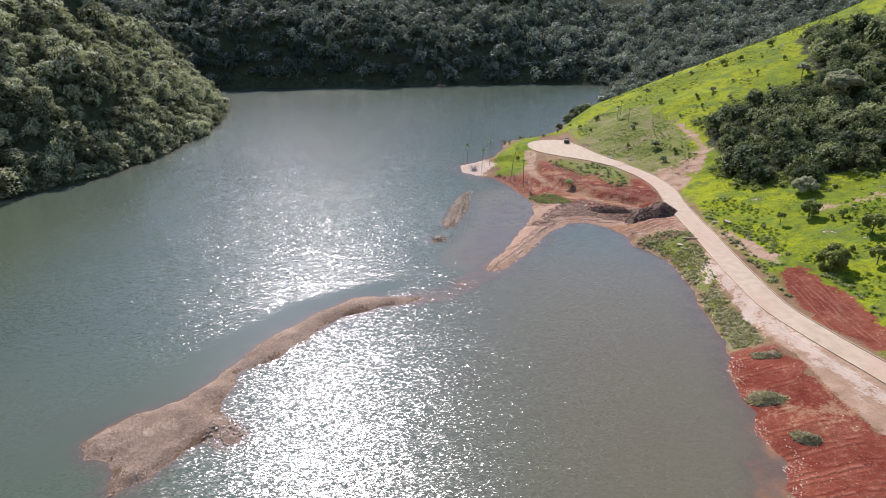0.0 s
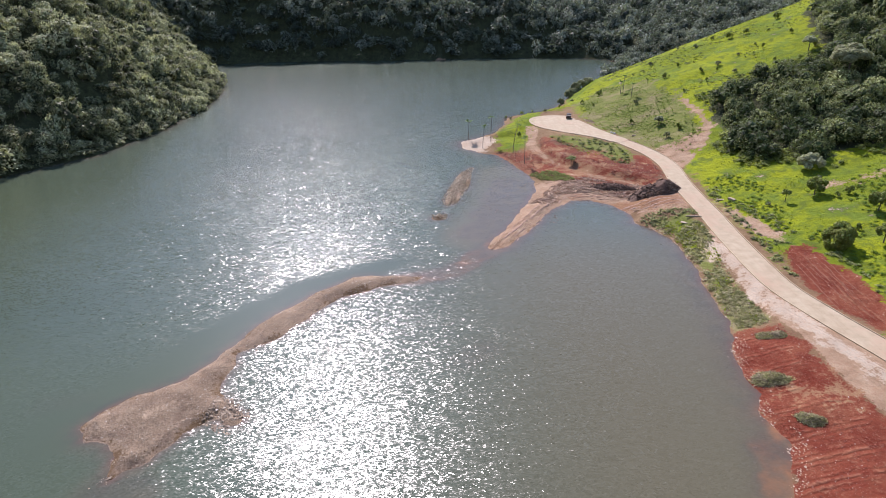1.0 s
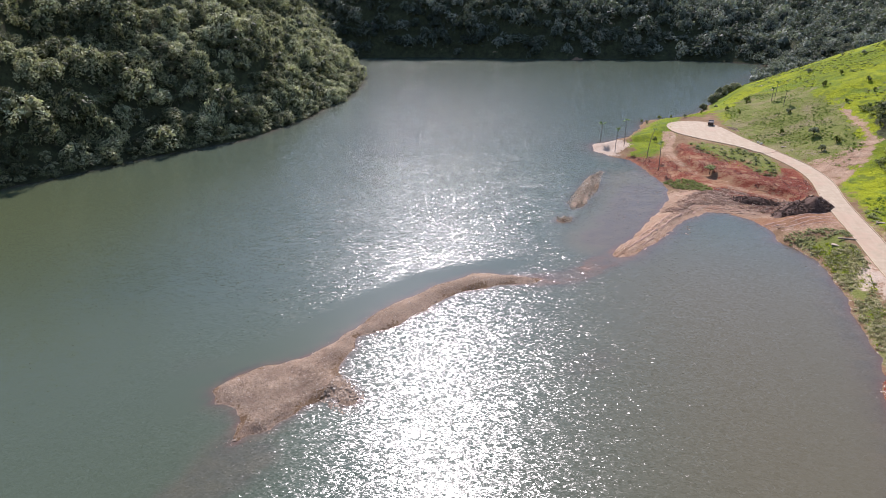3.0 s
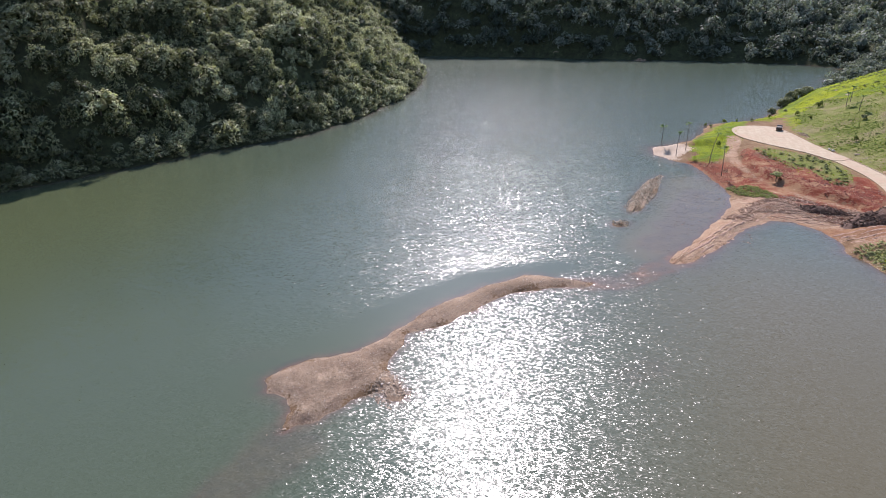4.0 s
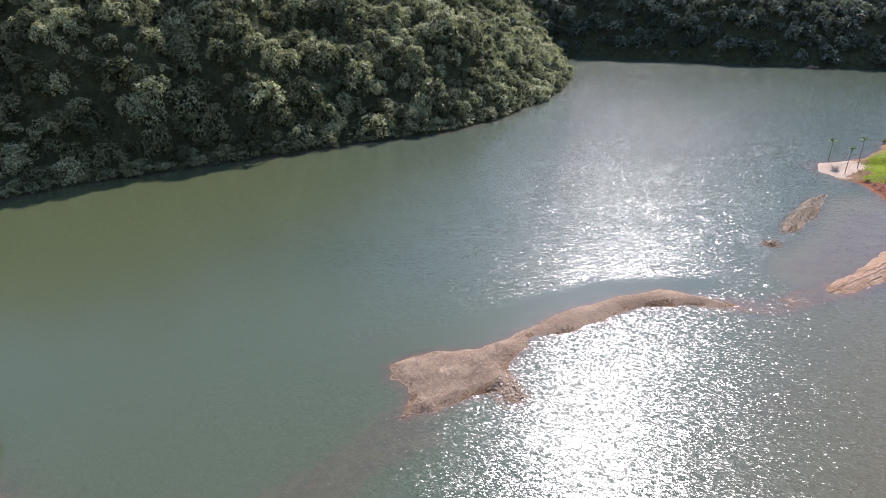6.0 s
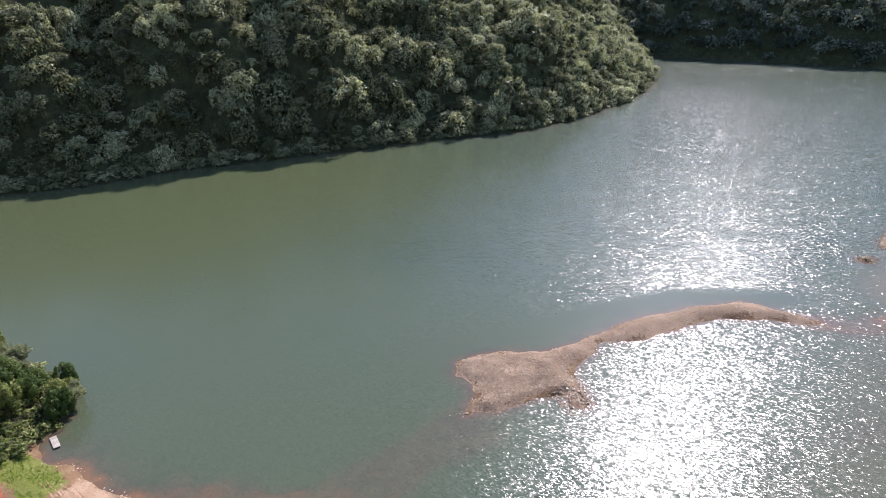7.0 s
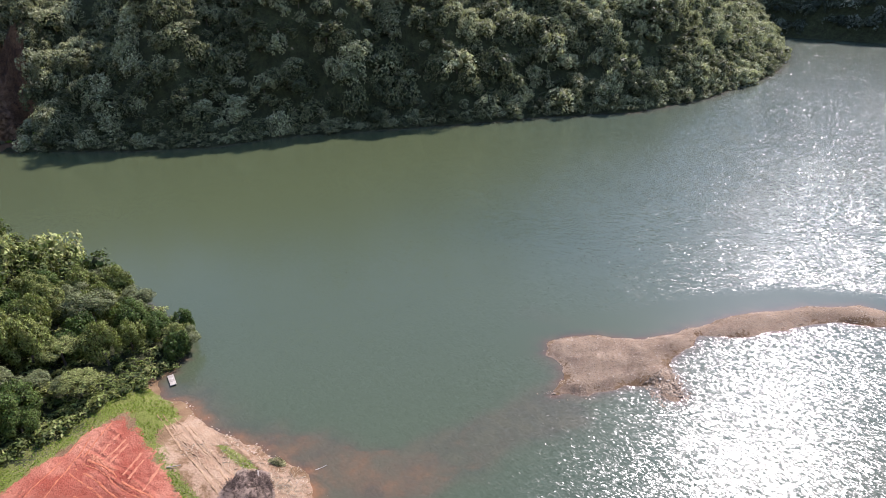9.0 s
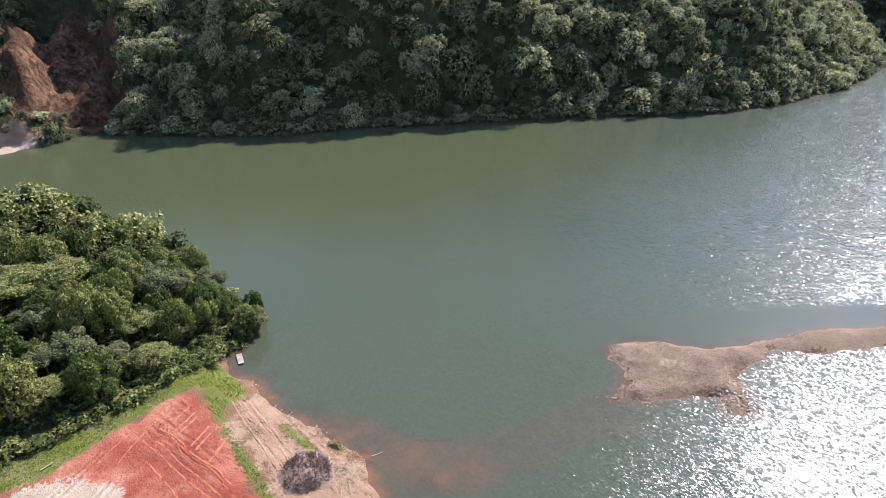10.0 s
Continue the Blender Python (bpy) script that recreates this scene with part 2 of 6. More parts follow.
def ground_material():
    m, nt, p = shader("earth", 0.95)
    p.inputs["Specular IOR Level"].default_value = 0.08
    w = place(nt)
    n1, n2, n3, n4 = grain(nt, 0.045, 5, w), grain(nt, 0.35, 6, w), grain(nt, 2.2, 5, w), grain(nt, 9.0, 3, w)
    n0 = grain(nt, 0.13, 3, w)
    edge = maths(nt, "ADD", maths(nt, "MULTIPLY_ADD", n2, 2.0, -1.0), maths(nt, "MULTIPLY_ADD", n3, 1.5, -0.75))
    edge = maths(nt, "ADD", edge, maths(nt, "MULTIPLY_ADD", n0, 1.6, -0.8))

    def layer(col, name, tone):
        fac = span(nt, maths(nt, "ADD", attr(nt, name), edge), 0.40, 0.60)
        return mix(nt, fac, col, tone)

    def tone(a, b, c, n=n2, k=n3):
        t = mix(nt, span(nt, n, 0.35, 0.65), a, b)
        return mix(nt, span(nt, k, 0.48, 0.72, 0, 0.8), t, c)

    mud = tone((0.17, 0.105, 0.058), (0.24, 0.16, 0.09), (0.09, 0.055, 0.032))
    col = mud
    lawn = mix(nt, span(nt, n1, 0.42, 0.58), (0.145, 0.185, 0.010), (0.235, 0.268, 0.008))
    lawn = mix(nt, span(nt, n0, 0.48, 0.62, 0, 0.8), lawn, (0.08, 0.125, 0.018))
    lawn = mix(nt, span(nt, n2, 0.50, 0.64, 0, 0.8), lawn, (0.075, 0.105, 0.016))
    lawn = mix(nt, span(nt, n3, 0.50, 0.64, 0, 0.65), lawn, (0.055, 0.08, 0.014))
    col = layer(col, "lawn", lawn)
    dull = tone((0.115, 0.14, 0.028), (0.155, 0.165, 0.045), (0.065, 0.085, 0.02))
    dull = mix(nt, span(nt, maths(nt, "ADD", n0, maths(nt, "MULTIPLY_ADD", n3, 0.3, -0.15)), 0.48, 0.66, 0, 0.65), dull, (0.19, 0.15, 0.085))
    col = layer(col, "dull", dull)
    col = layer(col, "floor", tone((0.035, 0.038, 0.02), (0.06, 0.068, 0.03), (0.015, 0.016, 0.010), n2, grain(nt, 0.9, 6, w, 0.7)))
    # tyre and blade furrows in the bare soil
    line = maths(nt, "ADD", attr(nt, "rut"), maths(nt, "MULTIPLY_ADD", n2, 0.55, maths(nt, "MULTIPLY", n0, 1.2)))
    rut = maths(nt, "MULTIPLY_ADD", maths(nt, "SINE", maths(nt, "MULTIPLY", line, 6.1)), 0.5, 0.5)
    slow = maths(nt, "MULTIPLY_ADD", maths(nt, "SINE", maths(nt, "MULTIPLY", line, 1.37)), 0.5, 0.5)
    rut = maths(nt, "MULTIPLY", maths(nt, "MULTIPLY", rut, slow), span(nt, n2, 0.34, 0.54))
    patch = maths(nt, "MULTIPLY", span(nt, n1, 0.42, 0.58), span(nt, n3, 0.3, 0.6), clamp=True)
    rut = maths(nt, "MULTIPLY", rut, maths(nt, "MULTIPLY", maths(nt, "MULTIPLY_ADD", patch, 0.6, 0.4), attr(nt, "rutted")))
    sand = tone((0.262, 0.168, 0.105), (0.345, 0.248, 0.165), (0.175, 0.096, 0.060))
    sand = mix(nt, maths(nt, "MULTIPLY", span(nt, rut, 0.3, 0.8, 0, 0.8), attr(nt, "rutted")), sand, (0.16, 0.078, 0.045))
    col = layer(col, "beige", sand)
    col = layer(col, "scar", tone((0.085, 0.05, 0.035), (0.24, 0.14, 0.075), (0.035, 0.022, 0.018), grain(nt, 0.16, 6, w, 0.7), grain(nt, 0.8, 6, w, 0.7)))
    red = tone((0.135, 0.027, 0.015), (0.185, 0.050, 0.027), (0.055, 0.014, 0.009))
    red = mix(nt, span(nt, rut, 0.2, 0.7, 0, 0.9), red, (0.25, 0.105, 0.062))
    red = mix(nt, span(nt, n0, 0.50, 0.66, 0, 0.4), red, (0.19, 0.085, 0.045))
    red = mix(nt, span(nt, grain(nt, 1.1, 6, w, 0.75), 0.52, 0.66, 0, 0.6), red, (0.24, 0.115, 0.068))
    red = mix(nt, span(nt, n4, 0.66, 0.72), red, (0.36, 0.27, 0.21))
    red = layer(red, "tan", tone((0.20, 0.10, 0.055), (0.26, 0.155, 0.085), (0.12, 0.05, 0.03)))
    col = layer(col, "red", red)
    clay = tone((0.27, 0.066, 0.040), (0.34, 0.115, 0.074), (0.16, 0.036, 0.022))
    clay = mix(nt, span(nt, n0, 0.46, 0.62, 0, 0.7), clay, (0.40, 0.185, 0.12))
    clay = mix(nt, span(nt, grain(nt, 1.3, 6, w, 0.75), 0.53, 0.66, 0, 0.6), clay, (0.19, 0.046, 0.030))
    clay = mix(nt, span(nt, rut, 0.3, 0.8, 0, 0.8), clay, (0.44, 0.19, 0.11))
    col = layer(col, "clay", clay)
    col = layer(col, "pale", tone((0.35, 0.275, 0.20), (0.41, 0.34, 0.26), (0.28, 0.185, 0.12)))
    gravel = tone((0.42, 0.305, 0.205), (0.30, 0.212, 0.142), (0.14, 0.098, 0.066), n2, n4)
    gravel = mix(nt, span(nt, grain(nt, 0.22, 5, w, 0.65), 0.50, 0.66, 0, 0.55), gravel, (0.19, 0.125, 0.09))
    gravel = mix(nt, span(nt, n3, 0.52, 0.66, 0, 0.7), gravel, (0.19, 0.13, 0.088))
    gravel = mix(nt, span(nt, grain(nt, 16.0, 3, w), 0.58, 0.66), gravel, (0.42, 0.345, 0.26))
    col = layer(col, "gravel", gravel)
    blot = maths(nt, "MULTIPLY", span(nt, n3, 0.3, 0.7, 0.78, 1.2), span(nt, n0, 0.3, 0.7, 0.85, 1.15))
    col = node(nt, "ShaderNodeHueSaturation", {"Value": blot, "Color": col}).outputs[0]
    nt.links.new(col, p.inputs["Base Color"])
    h = maths(nt, "ADD", maths(nt, "MULTIPLY", n3, 0.6), maths(nt, "MULTIPLY", n4, 0.4))
    h = maths(nt, "ADD", h, maths(nt, "MULTIPLY", rut, maths(nt, "MULTIPLY", attr(nt, "rutted"), 1.1)))
    h = maths(nt, "ADD", h, maths(nt, "MULTIPLY", maths(nt, "MULTIPLY", n2, attr(nt, "lawn"), clamp=True), 2.0))
    h = maths(nt, "ADD", h, maths(nt, "MULTIPLY", maths(nt, "MULTIPLY", grain(nt, 0.5, 7, w, 0.75), attr(nt, "scar"), clamp=True), 12.0))
    h = maths(nt, "ADD", h, maths(nt, "MULTIPLY", maths(nt, "MULTIPLY", grain(nt, 0.8, 6, w, 0.7), attr(nt, "floor"), clamp=True), 5.0))
    h = maths(nt, "ADD", h, maths(nt, "MULTIPLY", maths(nt, "MULTIPLY", grain(nt, 3.0, 6, w, 0.75), attr(nt, "gravel"), clamp=True), 2.2))
    bump(nt, p, h, 0.95, 0.3)
    return m


def water_material():
    m, nt, p = shader("lake_water", 0.185)
    p.inputs["IOR"].default_value = 1.333
    p.inputs["Specular IOR Level"].default_value = 0.41
    w = place(nt)
    n1, n2 = grain(nt, 0.02, 4, w), grain(nt, 0.25, 5, w)
    deep = mix(nt, span(nt, n1, 0.35, 0.65), (0.043, 0.062, 0.043), (0.051, 0.070, 0.048))
    deep = mix(nt, attr(nt, "olive"), deep, (0.056, 0.070, 0.034))
    deep = mix(nt, attr(nt, "silty"), deep, (0.088, 0.079, 0.046))
    shoal = attr(nt, "shallow")
    silt = mix(nt, span(nt, n2, 0.35, 0.62), (0.105, 0.066, 0.046), (0.052, 0.042, 0.036))
    silt = mix(nt, span(nt, maths(nt, "ADD", shoal, maths(nt, "MULTIPLY_ADD", n2, 1.0, -0.5)), 0.45, 0.95), silt, mix(nt, maths(nt, "MULTIPLY", attr(nt, "ochre"), span(nt, grain(nt, 0.16, 5, w), 0.38, 0.58)), (0.095, 0.055, 0.038), (0.22, 0.098, 0.042)))
    fac = maths(nt, "MULTIPLY", shoal, span(nt, n2, 0.25, 0.6, 0.6, 1.0), clamp=True)
    nt.links.new(mix(nt, fac, deep, silt), p.inputs["Base Color"])
    # wavelets: small facets with tilts of their own, longer across the wind, on a faint smooth ripple
    warp = node(nt, "ShaderNodeTexNoise", {"Vector": w, "Scale": 1.1, "Detail": 2.0}).outputs["Color"]
    bent = node(nt, "ShaderNodeVectorMath", {0: w, 1: node(nt, "ShaderNodeVectorMath", {0: warp, "Scale": 0.9}, operation="SCALE").outputs[0]}, operation="ADD").outputs[0]
    lie = node(nt, "ShaderNodeMapping", {"Vector": bent, "Rotation": (0, 0, radians(-13)), "Scale": (0.46, 1.0, 1.0)}).outputs[0]

    def facets(scale):
        cell = node(nt, "ShaderNodeTexVoronoi", {"Vector": lie, "Scale": scale}, voronoi_dimensions="2D").outputs["Color"]
        return node(nt, "ShaderNodeVectorMath", {0: cell, 1: (0.5, 0.5, 0.5)}, operation="SUBTRACT").outputs[0]

    wide = node(nt, "ShaderNodeVectorMath", {0: facets(6.0), "Scale": 1.35}, operation="SCALE").outputs[0]
    fine = node(nt, "ShaderNodeVectorMath", {0: facets(12.5), "Scale": 1.0}, operation="SCALE").outputs[0]
    both = node(nt, "ShaderNodeVectorMath", {0: wide, 1: fine}, operation="ADD").outputs[0]
    odd = node(nt, "ShaderNodeTexVoronoi", {"Vector": lie, "Scale": 6.5}, voronoi_dimensions="2D").outputs["Color"]
    odd = node(nt, "ShaderNodeSeparateColor", {0: odd}).outputs[0]
    swell = span(nt, grain(nt, 1.1, 3, lie, 0.6), 0.32, 0.68, 0.68, 1.32)
    lively = maths(nt, "MULTIPLY", maths(nt, "MULTIPLY", span(nt, grain(nt, 0.12, 3, w), 0.35, 0.65, 0.85, 1.15), swell), maths(nt, "MULTIPLY_ADD", maths(nt, "POWER", odd, 10.0), 1.3, 0.88))
    tilt = node(nt, "ShaderNodeVectorMath", {0: both, "Scale": lively}, operation="SCALE").outputs[0]
    reach = node(nt, "ShaderNodeCombineXYZ", {0: attr(nt, "cross"), 1: attr(nt, "ripple"), 2: 0.0}).outputs[0]
    flat = node(nt, "ShaderNodeVectorMath", {0: tilt, 1: reach}, operation="MULTIPLY").outputs[0]
    up = node(nt, "ShaderNodeVectorMath", {0: flat, 1: (0.0, 0.0, 1.0)}, operation="ADD").outputs[0]
    up = node(nt, "ShaderNodeVectorMath", {0: up}, operation="NORMALIZE").outputs[0]
    h = maths(nt, "MULTIPLY", grain(nt, 1.6, 2.0, lie, 0.5), maths(nt, "MULTIPLY", attr(nt, "ripple"), 0.16))
    b = node(nt, "ShaderNodeBump", {"Height": h, "Strength": 1.0, "Distance": 1.0, "Normal": up})
    nt.links.new(b.outputs[0], p.inputs["Normal"])
    return m


def leaf_material(name, dark, mid, light, through=0.35, gloss=0.12, vary=0.4):
    m, nt, p = shader(name, 0.5)
    p.inputs["Specular IOR Level"].default_value = gloss
    p.inputs["Roughness"].default_value = 0.58
    t = attr(nt, "tint")
    rnd = node(nt, "ShaderNodeNewGeometry").outputs["Random Per Island"]
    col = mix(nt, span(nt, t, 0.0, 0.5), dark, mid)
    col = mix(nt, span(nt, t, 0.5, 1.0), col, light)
    hsv = node(nt, "ShaderNodeHueSaturation", {"Hue": span(nt, rnd, 0, 1, 0.48, 0.52), "Value": span(nt, rnd, 0, 1, 1 - vary, 1 + vary), "Color": col}).outputs[0]
    nt.links.new(hsv, p.inputs["Base Color"])
    back = node(nt, "ShaderNodeBsdfTranslucent", {"Color": mix(nt, 0.5, hsv, (0.9, 1.0, 0.25), "MULTIPLY")})
    both = node(nt, "ShaderNodeMixShader", {0: through, 1: p.outputs[0], 2: back.outputs[0]})
    nt.links.new(both.outputs[0], nt.nodes["Material Output"].inputs[0])
    return m


EARTH, WATER = ground_material(), water_material()
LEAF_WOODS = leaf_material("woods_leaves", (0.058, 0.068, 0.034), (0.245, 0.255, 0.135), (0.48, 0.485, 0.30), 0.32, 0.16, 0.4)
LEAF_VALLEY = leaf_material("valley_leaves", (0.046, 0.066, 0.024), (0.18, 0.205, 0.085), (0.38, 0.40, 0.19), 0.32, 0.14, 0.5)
# bluer and greyer than the nearer leaves: distance haze painted into the colour
LEAF_FAR_HAZE = leaf_material("far_woods_haze_leaves", (0.046, 0.060, 0.042), (0.145, 0.17, 0.125), (0.27, 0.295, 0.24), 0.28, 0.16, 0.4)
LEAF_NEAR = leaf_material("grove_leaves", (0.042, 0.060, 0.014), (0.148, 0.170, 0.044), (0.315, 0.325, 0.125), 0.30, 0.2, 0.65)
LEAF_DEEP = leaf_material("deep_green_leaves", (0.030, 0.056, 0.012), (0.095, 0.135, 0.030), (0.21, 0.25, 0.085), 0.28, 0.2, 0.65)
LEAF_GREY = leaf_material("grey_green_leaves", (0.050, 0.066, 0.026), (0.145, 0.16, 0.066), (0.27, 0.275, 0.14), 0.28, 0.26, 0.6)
LEAF_FIELD = leaf_material("field_tree_leaves", (0.10, 0.135, 0.03), (0.20, 0.235, 0.055), (0.33, 0.36, 0.10), 0.45, 0.2)
LEAF_PALM = leaf_material("palm_leaves", (0.05, 0.09, 0.02), (0.09, 0.15, 0.03), (0.16, 0.24, 0.05))
BLADE_GREEN = leaf_material("green_blades", (0.11, 0.175, 0.02), (0.18, 0.26, 0.03), (0.26, 0.33, 0.05), 0.5)
LEAF_DRY = leaf_material("dry_brush", (0.17, 0.175, 0.065), (0.30, 0.275, 0.135), (0.44, 0.38, 0.23), 0.35, 0.12, 0.55)
BLADE = leaf_material("grass_blades", (0.13, 0.195, 0.02), (0.235, 0.29, 0.022), (0.34, 0.375, 0.03), 0.58)
BARK = plain("bark", (0.09, 0.07, 0.05), (0.14, 0.115, 0.09), 1.5, 0.9, 0.05)


def road_material():
    """Dusty concrete: streaks along the wheels' way, red dust carried on, pale worn patches."""
    m, nt, p = shader("road_concrete", 0.9)
    w = place(nt)
    along = node(nt, "ShaderNodeMapping", {"Vector": w, "Rotation": (0, 0, radians(4)), "Scale": (1.0, 0.06, 1.0)}).outputs[0]
    big, mid, small = grain(nt, 0.07, 4, w), grain(nt, 0.6, 5, w), grain(nt, 5.0, 4, w)
    streak = grain(nt, 1.6, 4, along)
    col = mix(nt, span(nt, mid, 0.35, 0.65), (0.285, 0.225, 0.142), (0.365, 0.298, 0.20))
    col = mix(nt, span(nt, streak, 0.45, 0.7, 0, 0.35), col, (0.26, 0.17, 0.10))
    col = mix(nt, span(nt, maths(nt, "ADD", big, maths(nt, "MULTIPLY", mid, 0.4)), 0.68, 0.84, 0, 0.7), col, (0.33, 0.215, 0.14))
    col = mix(nt, span(nt, small, 0.55, 0.72, 0, 0.5), col, (0.25, 0.165, 0.095))
    nt.links.new(col, p.inputs["Base Color"])
    bump(nt, p, small, 0.6, 0.03)
    return m


CONCRETE = road_material()
KERB = plain("kerb_concrete", (0.32, 0.245, 0.15), (0.42, 0.33, 0.21), 0.6, 0.9, 0.02)


# ---- meshes ----
def mesh_of(name, verts, faces, material, extra=None, smooth=False):
    """A mesh from arrays: verts (n, 3), faces (k, 3 or 4)."""
    verts, faces = np.asarray(verts, np.float32), np.asarray(faces, np.int32)
    me = bpy.data.meshes.new(name)
    me.vertices.add(len(verts))
    me.vertices.foreach_set("co", verts.ravel())
    k = faces.shape[1]
    me.loops.add(faces.size)
    me.loops.foreach_set("vertex_index", faces.ravel())
    me.polygons.add(len(faces))
    me.polygons.foreach_set("loop_start", np.arange(0, faces.size, k, dtype=np.int32))
    me.polygons.foreach_set("use_smooth", np.full(len(faces), smooth))
    for key, value in (extra or {}).items():
        a = me.attributes.new(key, "FLOAT", "POINT")
        a.data.foreach_set("value", np.asarray(value, np.float32).ravel())
    me.update(calc_edges=True)
    me.materials.append(material)
    return me


def axis(stops):
    """Grid lines: (start, step) pairs and the end."""
    out = []
    for (a, step), (b, _) in zip(stops, stops[1:]):
        n = max(1, round((b - a) / step))
        out += [a + (b - a) * i / n for i in range(n)]
    return np.array(out + [stops[-1][0]])


GX = axis([(-2600, 300), (-800, 40), (-420, 6), (-320, 2.0), (-250, 3), (-105, 1.0), (-24, 1.6), (36, 0.9), (80, 1.5), (125, 2.5), (240, 6), (460, 40), (900, 300), (2600, 1)])
GY = axis([(-2000, 300), (-500, 25), (-60, 4), (-12, 0.9), (30, 1.2), (54, 0.9), (130, 1.4), (265, 2.8), (420, 3), (600, 10), (800, 60), (1300, 300), (3000, 1)])
X, Y = np.meshgrid(GX, GY)
Z = heights(X, Y)
far_out = np.hypot(X - 0, Y - 150)
Z = np.where(far_out > 700, 60 + 90 * ramp(700, 1600, far_out) + 25 * wave(X, Y, 300, 91), Z)
nx, ny = len(GX), len(GY)
cell = np.arange(ny * nx).reshape(ny, nx)
QUADS = np.stack([cell[:-1, :-1], cell[:-1, 1:], cell[1:, 1:], cell[1:, :-1]], -1).reshape(-1, 4)


def zone(outlines, soft=3.0):
    """Weight of a kind of ground: a half on the outlines' edge."""
    w = np.full(X.shape, -0.4)
    for pts in outlines:
        w = np.maximum(w, np.clip(0.5 + signed(X, Y, pts) / (2 * soft), -0.4, 2))
    return w


def band(pts, half, soft=1.8):
    return np.clip(0.5 + (half - line_distance(X, Y, pts)) / (2 * soft), -0.4, 1.5)


TRACK = [(84, 233), (85, 217), (83.5, 204), (79, 194), (71, 184), (65, 178)]
WOODS_EAST = [(86, 208), (88.5, 203), (84.5, 189), (84.5, 179), (86.5, 170.5), (92, 171.5), (94.5, 164.5), (97, 161.5), (101, 165), (106, 162.5), (114, 162), (122, 161), (300, 160), (300, 246), (200, 250), (170, 259), (160, 262), (152, 270), (144.5, 276), (138.5, 261), (135, 246), (129, 231), (118, 230), (110, 229), (100, 229), (91, 227)]
WOODS_BACK = [(76, 330), (92, 318), (140, 312), (170, 308), (300, 296), (300, 420), (110, 420), (96, 380)]
GROVE = [(-91, 32), (-88.6, 28), (-89.5, 22.5), (-86.6, 16), (-85, 10.4), (-84.2, 6.6), (-83.8, 3), (-83.2, -0.5), (-83.2, -8), (-82, -40), (-240, -60), (-205, -26), (-183, 3), (-160, 17.5), (-141, 27.5), (-120, 34), (-100, 35)]
SCAR = [(-255, 25), (-256, 37), (-248, 47), (-258, 58), (-290, 66), (-320, 60), (-330, 34), (-290, 24), (-264, 19)]
RED_LOW = [(47, 94.5), (55.2, 94.5), (56.6, 88), (56.2, 80.5), (57, 76), (58, 70), (63, 56), (70, 35), (30, 35), (40, 58), (43, 66), (44, 80)]
RED_FIELD = [(67.7, 120.6), (71, 123.2), (74.1, 122.5), (74.7, 118), (75.9, 107.5), (75.4, 97.3), (74, 90), (70, 91), (66.8, 98), (65.6, 107), (66.3, 114.5)]
RED_BANK = [(16, 208), (27, 205), (33, 219), (37, 214), (43, 203), (51, 190), (60, 184), (61, 165), (50, 159), (34, 177), (24, 187)]
VERGE = [(58, 133), (59.4, 133), (59, 107), (61, 99), (67, 84), (73, 68), (84, 46), (74, 40), (63, 56), (58, 70), (57, 76), (56.3, 80.5), (57, 86.8), (56.3, 91), (55.7, 96.3), (55, 102.4), (55.4, 112), (56.3, 121.5)]
FAN = [(66.8, 198.3), (66, 190), (67, 183), (73.3, 184.7), (80.4, 195.6), (84.2, 203.5), (83, 208), (80.5, 204), (74, 200)]
DYKE = [(6, 129), (10, 126), (20, 142), (33, 160), (44, 157), (58, 157), (60, 164), (47, 163), (31, 177), (24, 176)]
SAND = [(3, 223), (13, 230), (17, 219), (13, 210), (4, 215)]
HEAD_LAWN = [(17, 224), (24, 245), (32, 259), (48, 274), (54, 262), (37, 252), (33, 234), (30, 219), (24, 206), (17, 209)]
KNOLL = [(52, 262), (66, 276), (80, 264), (85, 234), (83, 205), (72, 190), (64, 202), (54, 228)]
BANK_GREEN = [(34.5, 219), (45, 217), (55, 207), (58, 197), (57, 188), (52, 181.5), (47, 188.5), (42, 196), (38.5, 204)]
SHRUB_STRIP = [(49, 145), (59, 146), (58, 132), (56.2, 121), (55.2, 112), (54.8, 102), (55, 95.5), (49, 95.5), (50, 112), (51.5, 122), (50.5, 136)]
RED_HOME = [(-83.2, 18.7), (-81.8, 14), (-81, 10), (-80, 6), (-78.5, 2.2), (-77.2, -1.2), (-77, -4.3), (-77.6, -7.2), (-76, -40), (60, -60), (40, 20), (-35, 8), (-56.8, 16.5), (-63.8, 16.8), (-69.6, 17), (-76.3, 17.8)]
SAND_HOME = [(-80, 23), (-75.5, 20.5), (-66, 18.7), (-56, 18.2), (-45, 14), (-30, 22), (-42, 27), (-50, 28.5), (-60, 29.5), (-70, 27.5)]
DYKE_LINE = [(9, 131), (17, 144), (24, 157), (31, 164.5), (40, 164.5), (48, 161), (58, 158)]
HOME_TRACK = [(-84, 24), (-75, 21.5), (-66, 21.5), (-57, 21.5), (-46, 17)]
PAD = [(-76.4, -6), (-75.8, -2.8), (-72.8, 1.6), (-68.5, 4.2), (-62, 4), (-57, -3), (-60, -16), (-70, -18)]
EDGE_DIRT = [(66.5, 152), (70, 140), (71.5, 131), (70, 127), (67, 131), (65.5, 142)]
LANDING = [(33, 171), (42, 160), (60, 160), (60, 149), (52, 147.5), (45, 151), (33, 163), (27, 168)]
FIELD_PATH = [(90, 148.0), (96, 145.8), (100.7, 146.6), (110, 145.4), (110, 147.6), (100.4, 148.8), (96, 147.9)]
